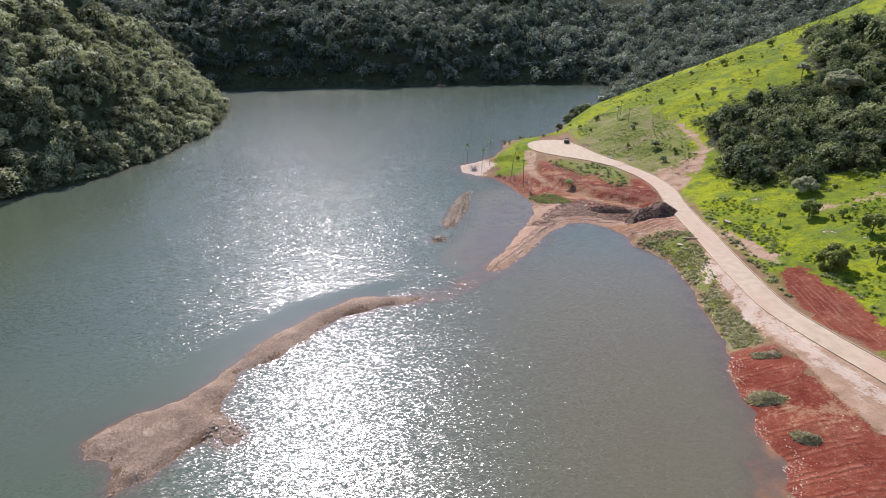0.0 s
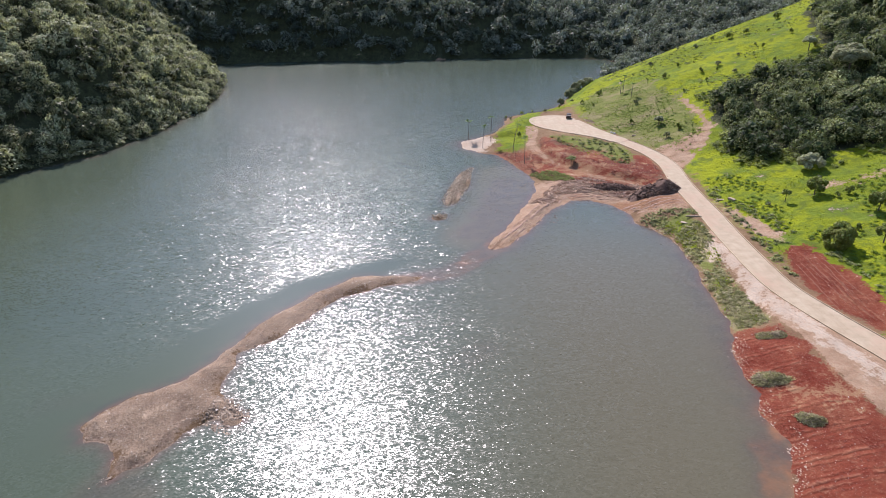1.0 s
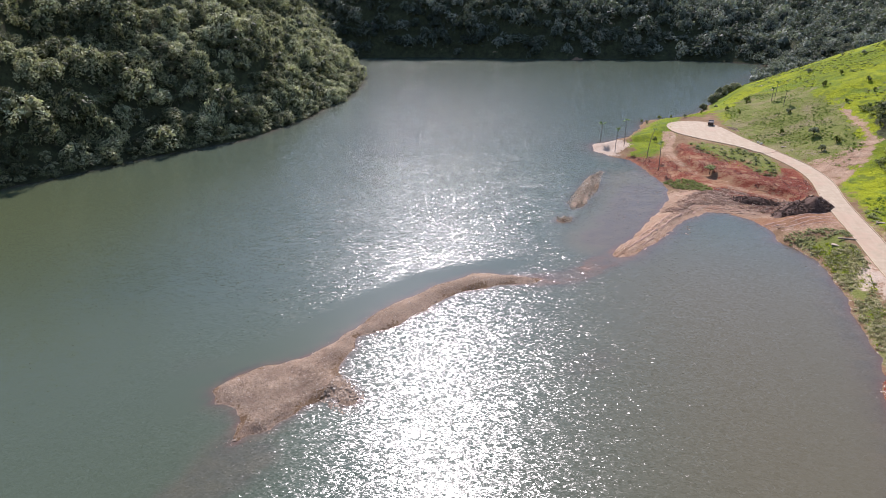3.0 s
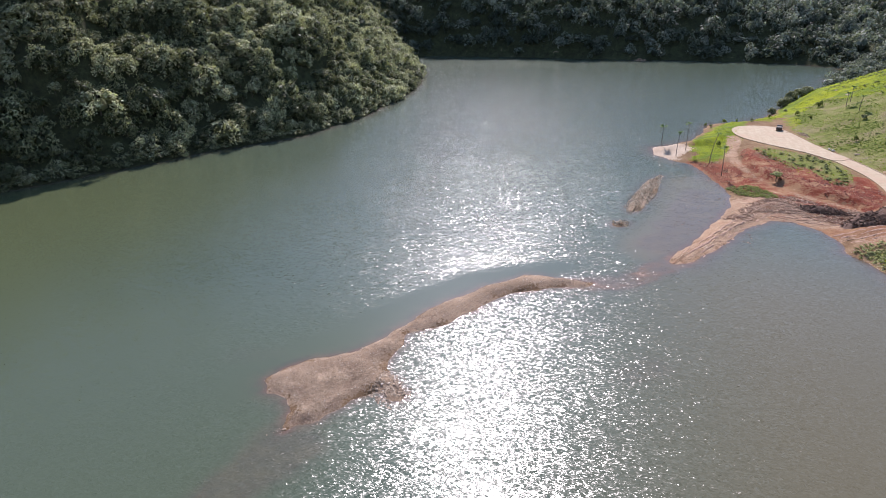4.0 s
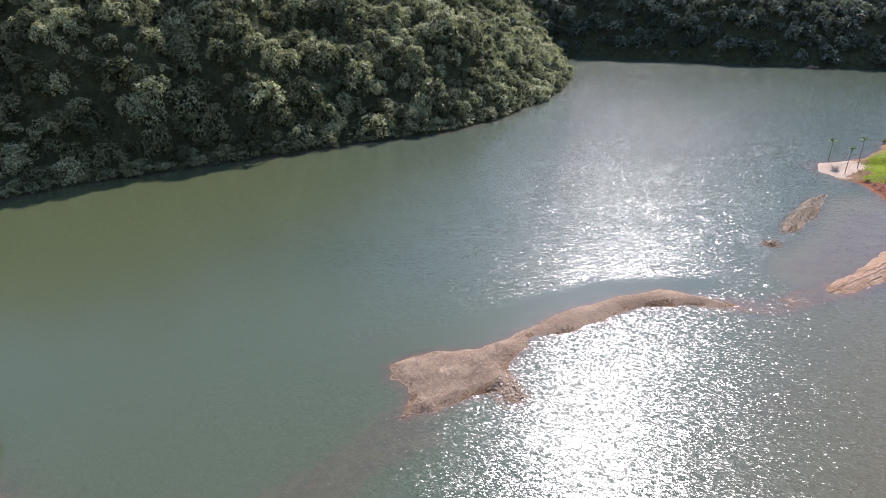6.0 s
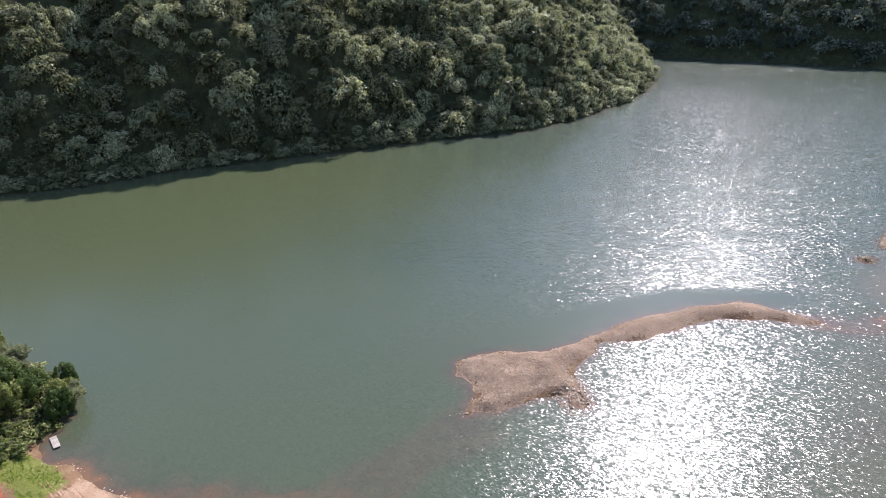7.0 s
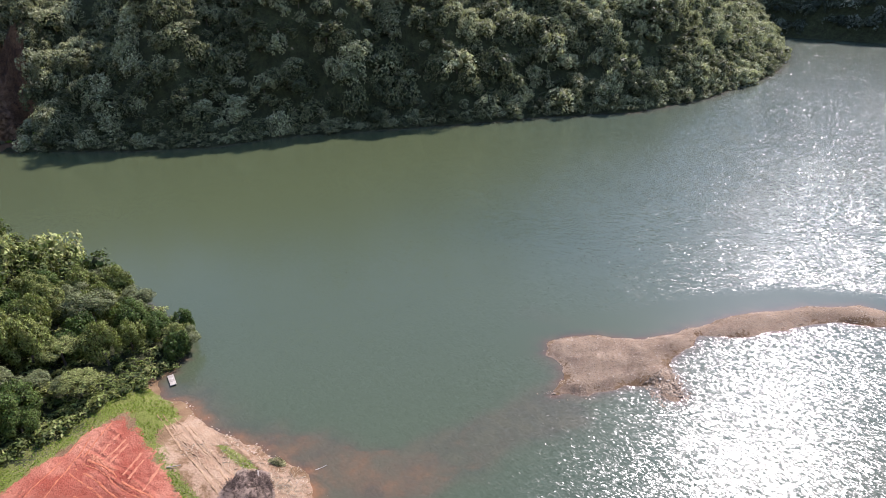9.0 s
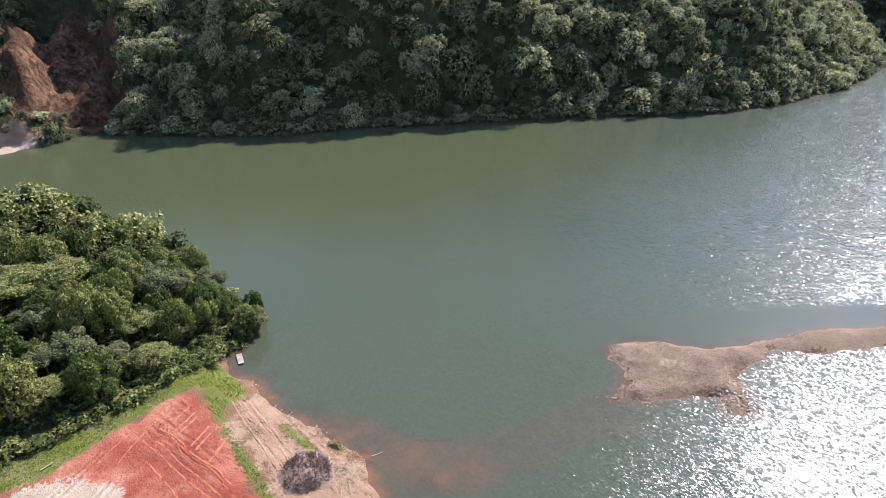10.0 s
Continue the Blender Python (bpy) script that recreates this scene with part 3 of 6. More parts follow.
east_side = np.clip(0.5 + (X - np.interp(Y, [60, 110, 150, 190, 240, 270, 300, 330], [78, 66, 65.5, 69, 52, 50, 58, 70])) / 5, -0.4, 2) * (Y > 40) * (Y < 345)
HOME_GRASS = [(-91, 20), (-87, 23.4), (-84, 24.6), (-81.2, 24.2), (-77.4, 23.9), (-76.4, 21), (-74.6, 19.4), (-72.6, 18.7), (-66.8, 18.3), (-58.3, 18.1), (-45, 15.2), (-46, 13.2), (-57.1, 16.3), (-67.9, 16.7), (-75.2, 17.4), (-80.8, 17.7), (-83.6, 18.6), (-82, 14),
              (-81.2, 10), (-80.2, 6), (-78.7, 2.2), (-77.4, -1.2), (-77.2, -4.3), (-77.8, -7.2), (-76, -40), (-84, -40), (-85, 0), (-88, 14)]
home_green = np.maximum(zone([HOME_GRASS], 1.1), zone([[(-69.6, 24), (-67.8, 25.4), (-63.4, 26), (-60.2, 25.7), (-61.8, 24.4), (-66.1, 24)]], 0.6))
west_far = np.minimum(line_distance(X, Y, WEST), line_distance(X, Y, FAR)) < np.minimum(line_distance(X, Y, EAST), line_distance(X, Y, HOME))
spit_w = np.maximum(zone([SPIT], 2.0), np.maximum(zone([[(-34.5, 80), (-30.5, 79), (-28, 74.5), (-29, 71.8), (-32, 72), (-34.5, 75)]], 1.0), zone([ISLET, ROCKS], 1.0)))
scar_w = zone([SCAR], 3)
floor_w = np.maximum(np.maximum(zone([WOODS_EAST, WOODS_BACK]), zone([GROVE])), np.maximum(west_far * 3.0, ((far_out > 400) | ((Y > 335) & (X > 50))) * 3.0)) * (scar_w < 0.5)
point = zone([[(-5, 422), (-5, 417), (3, 417), (3, 422)]], 1)
red_w = np.maximum(np.maximum(zone([RED_FIELD], 1.3), np.minimum(zone([RED_LOW], 1.2), 1.0 - zone([VERGE], 0.6))), np.maximum(np.maximum(0.9 * zone([RED_BANK], 5.0), 0.55 * zone([LANDING], 2.0)), zone([[(57, 192), (60.5, 192), (61, 178), (59, 170), (53.5, 177)]], 1.5))) * (1 - 0.65 * np.clip(band(BENCH, 1.7), 0, 1))
rut = np.where(Y > 125, line_distance(X, Y, DYKE_LINE), line_distance(X, Y, [(30, 40), (90, 44)]))
rut = np.where(zone([RED_FIELD], 2) > 0.2, line_distance(X, Y, [(66.6, 126), (66.2, 88)]), rut)
rut = np.where(zone([VERGE], 1) > 0.4, line_distance(X, Y, ROAD), rut)
rut = np.where(zone([FAN], 1) > 0.3, line_distance(X, Y, [(84, 206), (74, 192), (64, 178)]), rut)
rut = np.where(X < -20, np.where(Y > np.interp(X, [-90, -57, -30], [19.5, 17, 8]), line_distance(X, Y, HOME_TRACK), np.where(Y > np.interp(X, [-84, -58], [4, 10]), line_distance(X, Y, [(-110, 4.7), (-40, 19.3)]), line_distance(X, Y, [(-92, 16), (-74, -8), (-50, -40)]))), rut)
masks = {
    "lawn": np.maximum(np.maximum(east_side, zone([HEAD_LAWN])), -0.4),
    "dull": np.maximum(np.maximum(zone([KNOLL, BANK_GREEN]), 0.75 * zone([SHRUB_STRIP], 2.0)), home_green),
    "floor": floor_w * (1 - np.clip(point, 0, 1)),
    "beige": np.maximum(np.maximum(zone([DYKE, SAND, SAND_HOME, EDGE_DIRT, FAN, FIELD_PATH, LANDING], 2.6), band(TRACK, 1.1, 1.0)), np.maximum(np.maximum(band(BENCH, 1.7, 1.0), zone([VERGE], 0.6)), np.maximum(point, zone([[(-256, 12), (-249, 16), (-247, 25), (-251, 27), (-258, 20)]], 1.5)))),
    "tan": np.maximum(np.maximum(0.42 * zone([RED_BANK], 6.0), 0.7 * zone([LANDING], 3.0)), 0.62 * zone([[(47, 80), (52, 79.5), (57, 81), (57, 74), (50, 75.5), (46, 76)]], 4.0)),
    "scar": scar_w,
    "red": red_w,
    "clay": zone([RED_HOME], 0.9) * (1 - np.clip(zone([PAD], 1.6), 0, 1)),
    "gravel": spit_w,
    "rutted": np.clip(np.maximum(zone([RED_LOW, RED_FIELD, DYKE, RED_HOME, FAN]), np.maximum(zone([SAND_HOME, VERGE]), band(BENCH, 2.5))), 0, 1),
    "rut": rut,
}
jump = np.maximum(np.abs(np.gradient(rut, axis=1) / np.gradient(GX)[None]), np.abs(np.gradient(rut, axis=0) / np.gradient(GY)[:, None])) > 1.15
for _ in range(2):
    jump = jump | np.roll(jump, 1, 0) | np.roll(jump, -1, 0) | np.roll(jump, 1, 1) | np.roll(jump, -1, 1)
masks["rutted"] = np.where(jump, 0.0, masks["rutted"])
masks["beige"] = np.minimum(np.maximum(masks["beige"], zone([PAD], 1.6)), 1.0 - home_green)
masks["clay"] = np.minimum(masks["clay"], 1.0 - home_green)
masks["pale"] = np.maximum(band([(57.2, 126), (57.2, 112), (57.6, 100), (60, 88), (64, 74), (72, 52)], 1.4, 2.4), np.maximum(zone([PAD], 1.2) + 0.05, zone([SAND, [(-256, 5), (-248, 6), (-244.5, 14), (-246, 22), (-250, 23), (-252, 14)]], 1.2) + 0.25))
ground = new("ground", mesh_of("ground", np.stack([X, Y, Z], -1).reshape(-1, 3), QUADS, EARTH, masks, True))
tagged(ground, "grassy hills, red bare soil and sandy banks round the lake", "ground", kind="structure")

# ---- lake ----
lx, ly = np.meshgrid(axis([(-420, 6), (-260, 3), (-100, 2), (-70, 1.5), (56, 4), (130, 1)]), axis([(-140, 6), (20, 1.5), (200, 3), (450, 1)]))
lz = heights(lx, ly)
lee = line_distance(lx, ly, [(-52, 74), (-43, 84), (-36, 98), (-26, 112), (-12, 119)])
side = (lx + 30) * -0.8 + (ly - 101) * 0.6
calm = (1 - 0.97 * ramp(10.5, 5.0, lee) * (side > -2)) * (1 - 0.65 * ramp(8, 45, lx) * ramp(175, 130, ly)) * (1 - 0.6 * ramp(-75, -130, lx) * ramp(260, 180, ly))
ripple = (0.165 + 0.040 * ramp(0, 12, side)) * calm * (1 - 0.15 * ramp(270, 360, ly))
cross = 0.125 * calm
cove = ramp(15, 6, line_distance(lx, ly, [(9, 140), (16, 160), (19, 185)]))
ripple, cross = ripple * (1 - 0.55 * cove), cross * (1 - 0.4 * cove)
silty = np.maximum(ramp(-20, 30, lx) * ramp(175, 115, ly), cove)
bay = ramp(-22, -46, lx) * ramp(112, 80, ly)
olive = np.maximum(ramp(-60, -150, lx) * ramp(230, 130, ly), 0.55 * bay)
ripple, cross = ripple * (1 - 0.5 * bay), cross * (1 - 0.5 * bay)
cut = np.arange(lx.size).reshape(lx.shape)
lq = np.stack([cut[:-1, :-1], cut[:-1, 1:], cut[1:, 1:], cut[1:, :-1]], -1).reshape(-1, 4)
water = new("water", mesh_of("water", np.stack([lx, ly, 0 * lx], -1).reshape(-1, 3), lq, WATER,
                             {"shallow": np.exp(-np.clip(-lz, 0, 20) / 0.33), "ripple": ripple, "cross": cross, "silty": silty, "olive": olive, "ochre": np.clip(ramp(-35, -45, lx) * ramp(62, 50, ly) * ramp(-88, -84, lx) + ramp(28, 38, lx) * ramp(78, 70, ly) + 0.6 * ramp(9, 4, line_distance(lx, ly, [(-6, 118), (2, 121), (10, 131)])), 0, 1)}, True))
tagged(water, "murky green reservoir water with sun glitter on small ripples", "lake", kind="structure")

# ---- road ----
def ground_z(x, y):
    return float(heights(np.array([float(x)]), np.array([float(y)]))[0])


def smooth_line(pts, step):
    """Catmull-Rom through the points, at even steps."""
    p = np.array([pts[0]] + list(pts) + [pts[-1]], float)
    out = []
    for i in range(1, len(p) - 2):
        a, b, c, d = p[i - 1], p[i], p[i + 1], p[i + 2]
        n = max(2, int(np.hypot(*(c - b)) / step))
        for j in range(n):
            t = j / n
            out.append(0.5 * (2 * b + (c - a) * t + (2 * a - 5 * b + 4 * c - d) * t * t + (3 * b - a - 3 * c + d) * t ** 3))
    return np.array(out + [p[-2]])


def ribbon(name, line, offsets, material, lift):
    """A strip along a line; offsets: (sideways, up) of its cross-section."""
    t = np.gradient(line, axis=0)
    t /= np.linalg.norm(t, axis=1)[:, None]
    nrm = np.stack([t[:, 1], -t[:, 0]], -1)
    z = heights(line[:, 0], line[:, 1])
    for s in (-2, 2):
        q = line + nrm * s
        z = np.maximum(z, heights(q[:, 0], q[:, 1]))
    z = np.convolve(np.pad(z, 6, "edge"), np.ones(13) / 13, "valid") + lift
    rows = [np.column_stack([line + nrm * s, z + u]) for s, u in offsets]
    v = np.concatenate(rows)
    n, k = len(line), len(offsets)
    f = [(j * n + i, j * n + i + 1, (j + 1) * n + i + 1, (j + 1) * n + i) for j in range(k - 1) for i in range(n - 1)]
    return mesh_of(name, v, f, material, smooth=False)


road_line = smooth_line(ROAD, 1.5)
road = new("road", ribbon("road", road_line, [(-2.6, -0.6), (-2.55, 0.0), (-0.9, 0.05), (0.9, 0.05), (2.55, 0.0), (2.6, -0.6)], CONCRETE, 0.06))
tagged(road, "pale dusty concrete access road along the lake", "road", kind="structure")

for name, at in (("kerb_west", -2.72), ("kerb_east", 2.72)):
    kerb = new(name, ribbon(name, road_line, [(at - 0.10, -0.5), (at - 0.08, 0.09), (at + 0.08, 0.09), (at + 0.10, -0.5)], KERB, 0.06))
    tagged(kerb, "low pale concrete kerb along the access road", "kerb", kind="structure")


def slab(name, outline, z0, z1, material, bevel=0.0):
    """A flat slab over an outline."""
    bm = bmesh.new()
    f = bm.faces.new([bm.verts.new((x, y, z0)) for x, y in outline])
    up = bmesh.ops.extrude_face_region(bm, geom=[f])
    bmesh.ops.translate(bm, vec=(0, 0, z1 - z0), verts=[v for v in up["geom"] if isinstance(v, bmesh.types.BMVert)])
    bmesh.ops.recalc_face_normals(bm, faces=bm.faces)
    if bevel:
        bmesh.ops.bevel(bm, geom=bm.edges[:], offset=bevel, segments=1, affect="EDGES")
    me = bpy.data.meshes.new(name)
    bm.to_mesh(me)
    bm.free()
    me.materials.append(material)
    return me


plaza = new("pavement", slab("pavement", [tuple(q) for q in smooth_line(PLAZA + PLAZA[:1], 1.5)[:-1]], 2.4, 3.24, CONCRETE))
tagged(plaza, "pale concrete turning place at the road's end", "pavement", kind="structure")

# ---- woods ----
def icosahedron():
    g = (1 + 5 ** 0.5) / 2
    v = np.array([(0, a, b * g) for a in (-1, 1) for b in (-1, 1)] + [(a, b * g, 0) for a in (-1, 1) for b in (-1, 1)] + [(b * g, 0, a) for a in (-1, 1) for b in (-1, 1)], float)
    v /= np.linalg.norm(v[0])
    f = [(i, j, k) for i in range(12) for j in range(i + 1, 12) for k in range(j + 1, 12) if max(np.linalg.norm(v[i] - v[j]), np.linalg.norm(v[j] - v[k]), np.linalg.norm(v[i] - v[k])) < 1.1]
    f = [t if np.dot(np.cross(v[t[1]] - v[t[0]], v[t[2]] - v[t[0]]), v[t[0]]) > 0 else (t[0], t[2], t[1]) for t in f]
    return v, np.array(f)


ICO_V, ICO_F = icosahedron()


def crown_template(seed, lumps, leaves, size, flat=0.75, low=-0.25, spread=0.55, core=0.3, heart=0.66, hearts=6):
    """Leaves on a dome of rounded clumps, round dense cores coloured dark for the shade inside: (corners n x 3 x 3,
    tint n). The crown is about 1 in radius, its middle at 0.
    """
    r = np.random.default_rng(seed)
    # clumps spread over the dome, unevenly
    k = np.arange(lumps) + r.uniform(-0.3, 0.3, lumps)
    up = 1 - (1 - low) * (k + 0.5) / lumps
    turn = k * 2.39996 + r.uniform(-0.4, 0.4, lumps)
    flatr = np.sqrt(np.clip(1 - np.clip(up, -1, 1) ** 2, 0, 1))
    c = np.stack([flatr * np.cos(turn), flatr * np.sin(turn), up], -1) * r.uniform(0.50, 0.80, lumps)[:, None]
    s = r.uniform(0.20, 0.40, lumps) * (16 / lumps) ** 0.35
    c = np.concatenate([[(0, 0, 0.05)], c])
    s = np.concatenate([[0.62], s])
    p = s ** 2
    p[0] *= core
    which = r.choice(lumps + 1, leaves * 3, p=p / np.sum(p))
    d = r.normal(size=(leaves * 3, 3))
    d /= np.linalg.norm(d, axis=1)[:, None]
    out = c[which] / np.maximum(np.linalg.norm(c[which], axis=1), 0.2)[:, None] + np.array([0, 0, 0.4])
    pos = c[which] + d * (s[which] * r.uniform(0.78, 1.12, leaves * 3) * (1 + 0.12 * np.sin(9 * d[:, 0] + 7 * d[:, 1] + 5 * which)))[:, None]
    ok = np.flatnonzero((d * out).sum(1) > -0.1)[:leaves]
    which, d, pos, k = which[ok], d[ok], pos[ok], len(ok)
    n = d + r.normal(scale=spread, size=(k, 3)) + np.array([0, 0, 0.3])
    n /= np.linalg.norm(n, axis=1)[:, None]
    a = np.cross(n, r.normal(size=(k, 3)))
    a /= np.linalg.norm(a, axis=1)[:, None]
    b = np.cross(n, a)
    ln = size * r.uniform(0.6, 1.4, k)[:, None]
    wd = ln * r.uniform(0.5, 0.8, k)[:, None]
    leaf = np.stack([pos - a * ln - b * wd * 0.6, pos + a * ln - b * wd * 0.6 - n * 0.3 * ln, pos + b * wd], 1)
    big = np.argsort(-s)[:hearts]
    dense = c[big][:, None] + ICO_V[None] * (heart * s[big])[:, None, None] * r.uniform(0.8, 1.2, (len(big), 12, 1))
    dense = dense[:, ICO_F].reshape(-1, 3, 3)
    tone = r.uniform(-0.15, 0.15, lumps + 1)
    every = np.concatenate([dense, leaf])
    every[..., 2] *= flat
    # cores get the darkest tint, so the crown's inner shade is in the colour
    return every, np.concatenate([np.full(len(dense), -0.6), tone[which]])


def trunk_arrays(r0, r1, h, sides=6, bend=(0, 0), rings=2):
    v, f = [], []
    for i in range(rings + 1):
        t = i / rings
        rr = r0 + (r1 - r0) * t
        for j in range(sides):
            a = 2 * math.pi * j / sides
            v.append((bend[0] * t * t + rr * math.cos(a), bend[1] * t * t + rr * math.sin(a), h * t))
    for i in range(rings):
        for j in range(sides):
            k = (j + 1) % sides
            f.append((i * sides + j, i * sides + k, (i + 1) * sides + k, (i + 1) * sides + j))
    return np.array(v), np.array(f)


def scatter(rng, box, spacing, keep_fn):
    """Jittered points of a grid that keep_fn accepts."""
    gx, gy = np.meshgrid(np.arange(box[0], box[1], spacing), np.arange(box[2], box[3], spacing * 0.87))
    gx = gx + (np.arange(gx.shape[0]) % 2)[:, None] * spacing / 2
    gx, gy = gx + rng.uniform(-0.38, 0.38, gx.shape) * spacing, gy + rng.uniform(-0.38, 0.38, gx.shape) * spacing
    gx, gy = gx.ravel(), gy.ravel()
    ok = keep_fn(gx, gy)
    return gx[ok], gy[ok]


def woods(name, label, xs, ys, rng, templates, radius, material, stem=0.22, tone=0.0):
    """One mass of trees: trunks and leafy crowns on the ground's slope."""
    n = len(xs)
    zs = heights(xs, ys)
    rad = rng.uniform(*radius, n) * (1 + 0.4 * (rng.uniform(size=n) > 0.88))
    turn, pickt = rng.uniform(0, 2 * np.pi, n), rng.integers(0, len(templates), n)
    up = rad * rng.uniform(0.85, 1.35, n)
    base = rng.beta(1.15, 1.45, n) + tone
    lift = rng.beta(1.2, 2.4, n) * 2.8 * ramp(3, 12, -signed(xs, ys, LAKE))
    qs, ts = [], []
    for i in range(n):
        q, t = templates[pickt[i]]
        few = int(len(q) * min(1.0, max(0.55, (rad[i] / 3.9) ** 2)))
        q, t = q[:few], t[:few]
        c, s = math.cos(turn[i]), math.sin(turn[i])
        x = q[..., 0] * c - q[..., 1] * s
        y = q[..., 0] * s + q[..., 1] * c
        qs.append(np.stack([xs[i] + rad[i] * x, ys[i] + rad[i] * y, zs[i] + lift[i] + stem * rad[i] + up[i] * q[..., 2]], -1))
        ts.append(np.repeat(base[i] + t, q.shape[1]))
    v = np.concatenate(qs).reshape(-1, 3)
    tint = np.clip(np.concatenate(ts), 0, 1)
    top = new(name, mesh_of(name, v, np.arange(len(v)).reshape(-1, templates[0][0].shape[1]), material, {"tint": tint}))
    tv, tf = trunk_arrays(1.0, 0.55, 1.0, 5)
    k = len(tv)
    scale = np.stack([rad * 0.04, rad * 0.04, rad * (stem + 0.5) + lift], -1)
    sv = (tv[None] * scale[:, None] + np.stack([xs, ys, zs - 0.3], -1)[:, None]).reshape(-1, 3)
    sf = (tf[None] + (np.arange(n) * k)[:, None, None]).reshape(-1, 4)
    stems = new("trunks", mesh_of("trunks", sv, sf, BARK))
    stems.parent = top
    tagged(stems, kind="stuff")
    return tagged(top, label, "woods", kind="stuff")


rng = np.random.default_rng(4)
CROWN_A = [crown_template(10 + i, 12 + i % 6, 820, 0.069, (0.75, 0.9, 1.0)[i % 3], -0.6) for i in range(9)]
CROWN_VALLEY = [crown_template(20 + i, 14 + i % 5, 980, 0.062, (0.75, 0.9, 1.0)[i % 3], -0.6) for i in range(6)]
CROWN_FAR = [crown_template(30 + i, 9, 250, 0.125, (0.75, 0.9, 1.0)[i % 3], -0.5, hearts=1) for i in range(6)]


def on_west(x, y):
    d = -signed(x, y, LAKE)
    dw = line_distance(x, y, WEST)
    near = dw < np.minimum(line_distance(x, y, FAR), np.minimum(line_distance(x, y, EAST), line_distance(x, y, HOME))) + 3
    return (d > 0.8) & (dw < 58) & near & (signed(x, y, SCAR) < 0.5) & (np.hypot(x + 250, y - 12) > 13) & ((y < 345) | (d < 45))


def on_far(x, y):
    d = -signed(x, y, LAKE)
    df = line_distance(x, y, FAR + [(340, 392)])
    return (d > 1.5) & (df < np.interp(x, [-30, 90], [92, 135])) & (df <= line_distance(x, y, WEST)) & (signed(x, y, WOODS_BACK) < 0) & (y > 395) & (np.hypot(x + 1, y - 421) > 7)


wx, wy = scatter(rng, (-380, -95, -20, 440), 4.5, on_west)
woods("hillside_woods", "dense dark-green forest on the steep hillside above the lake", wx, wy, rng, CROWN_A, (1.8, 5.4), LEAF_WOODS, tone=0.08)
fx, fy = scatter(rng, (-240, 330, 395, 610), 7.2, on_far)
woods("far_woods", "dense dark-green forest on the far shore", fx, fy, rng, CROWN_FAR, (3.3, 6.2), LEAF_FAR_HAZE)
ex, ey = scatter(rng, (70, 250, 148, 300), 5.8, lambda x, y: (signed(x, y, WOODS_EAST) > 0.5) & (x < 0.70 * y + 10))
woods("valley_woods", "dense olive-green woods beside the grassy hill", ex, ey, rng, CROWN_VALLEY, (2.2, 5.6), LEAF_VALLEY, tone=-0.08)
bx, by = scatter(rng, (60, 250, 296, 420), 6.5, lambda x, y: (signed(x, y, WOODS_BACK) > 0.5) & (-signed(x, y, LAKE) > 1))
woods("ridge_woods", "grey-green woods behind the grassy ridge", bx, by, rng, CROWN_FAR, (2.2, 4.2), LEAF_FAR_HAZE)
gx_, gy_ = scatter(rng, (-240, -78, -45, 36), 5.4, lambda x, y: (signed(x, y, GROVE) > np.where(-signed(x, y, LAKE) < 4, -1.6, 1.6)) & (-signed(x, y, LAKE) > 0.3) & (np.hypot(x + 87.5, y - 26.5) > 2.4) & (y > -18) & (-signed(x, y, LAKE) < 44))
gx_, gy_ = np.append(gx_, [-92.4, -93.8, -96.5, -100]), np.append(gy_, [30.0, 32.4, 33.6, 34.4])
deep_in = gx_ < -124
woods("grove", "lush green grove of broadleaf trees on the near point", gx_[deep_in], gy_[deep_in], rng, CROWN_A, (2.8, 4.6), LEAF_NEAR, 0.9)


# ---- single trees ----
def part(name, me, parent, label=""):
    ob = new(name, me)
    ob.parent = parent
    return tagged(ob, label) if label else ob


def leaves_mesh(name, template, radius, up, lift, material, tint, rim=0.25):
    q, t = template
    v = q.reshape(-1, 3) * np.array([radius, radius, up]) + np.array([0, 0, lift])
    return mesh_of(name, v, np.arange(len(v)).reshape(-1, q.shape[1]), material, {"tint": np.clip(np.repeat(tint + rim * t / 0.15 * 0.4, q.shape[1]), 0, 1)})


def branches(seed, h, r0, spread, material=BARK, limbs=5):
    """A bent tapered trunk with limbs."""
    r = random.Random(seed)
    v, f = trunk_arrays(r0, r0 * 0.45, h, 7, (r.uniform(-0.3, 0.3), r.uniform(-0.3, 0.3)), 4)
    vs, fs, k = [v], [f], len(v)
    for i in range(limbs):
        a = 2 * math.pi * (i + r.random() * 0.6) / limbs
        z0 = h * r.uniform(0.45, 0.85)
        lv, lf = trunk_arrays(r0 * 0.4, r0 * 0.12, 1.0, 5, (0, 0), 2)
        ln, rise = spread * r.uniform(0.5, 0.8), spread * r.uniform(0.35, 0.7)
        m = np.array([[math.cos(a) * ln, math.sin(a) * ln, rise]])
        lv = np.column_stack([lv[:, 0], lv[:, 1], 0 * lv[:, 2]]) + lv[:, 2:3] * m + np.array([0, 0, z0])
        vs.append(lv), fs.append(lf + k)
        k += len(lv)
    return mesh_of("trunk", np.concatenate(vs), np.concatenate(fs), material, smooth=True)


def tree_kind(seed, radius, up, stem, leaves, size, material, tint, flat=0.85, lumps=15, low=-0.25, bark=BARK, core=0.3, heart=0.66):
    """A tree with a trunk and a leafy crown; its foot at 0."""
    ob = new("tree")
    part("trunk", branches(seed, stem + 0.4 * up, 0.05 * radius + 0.05, radius, bark), ob)
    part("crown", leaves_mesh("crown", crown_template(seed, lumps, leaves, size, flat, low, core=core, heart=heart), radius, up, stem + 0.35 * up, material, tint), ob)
    return ob


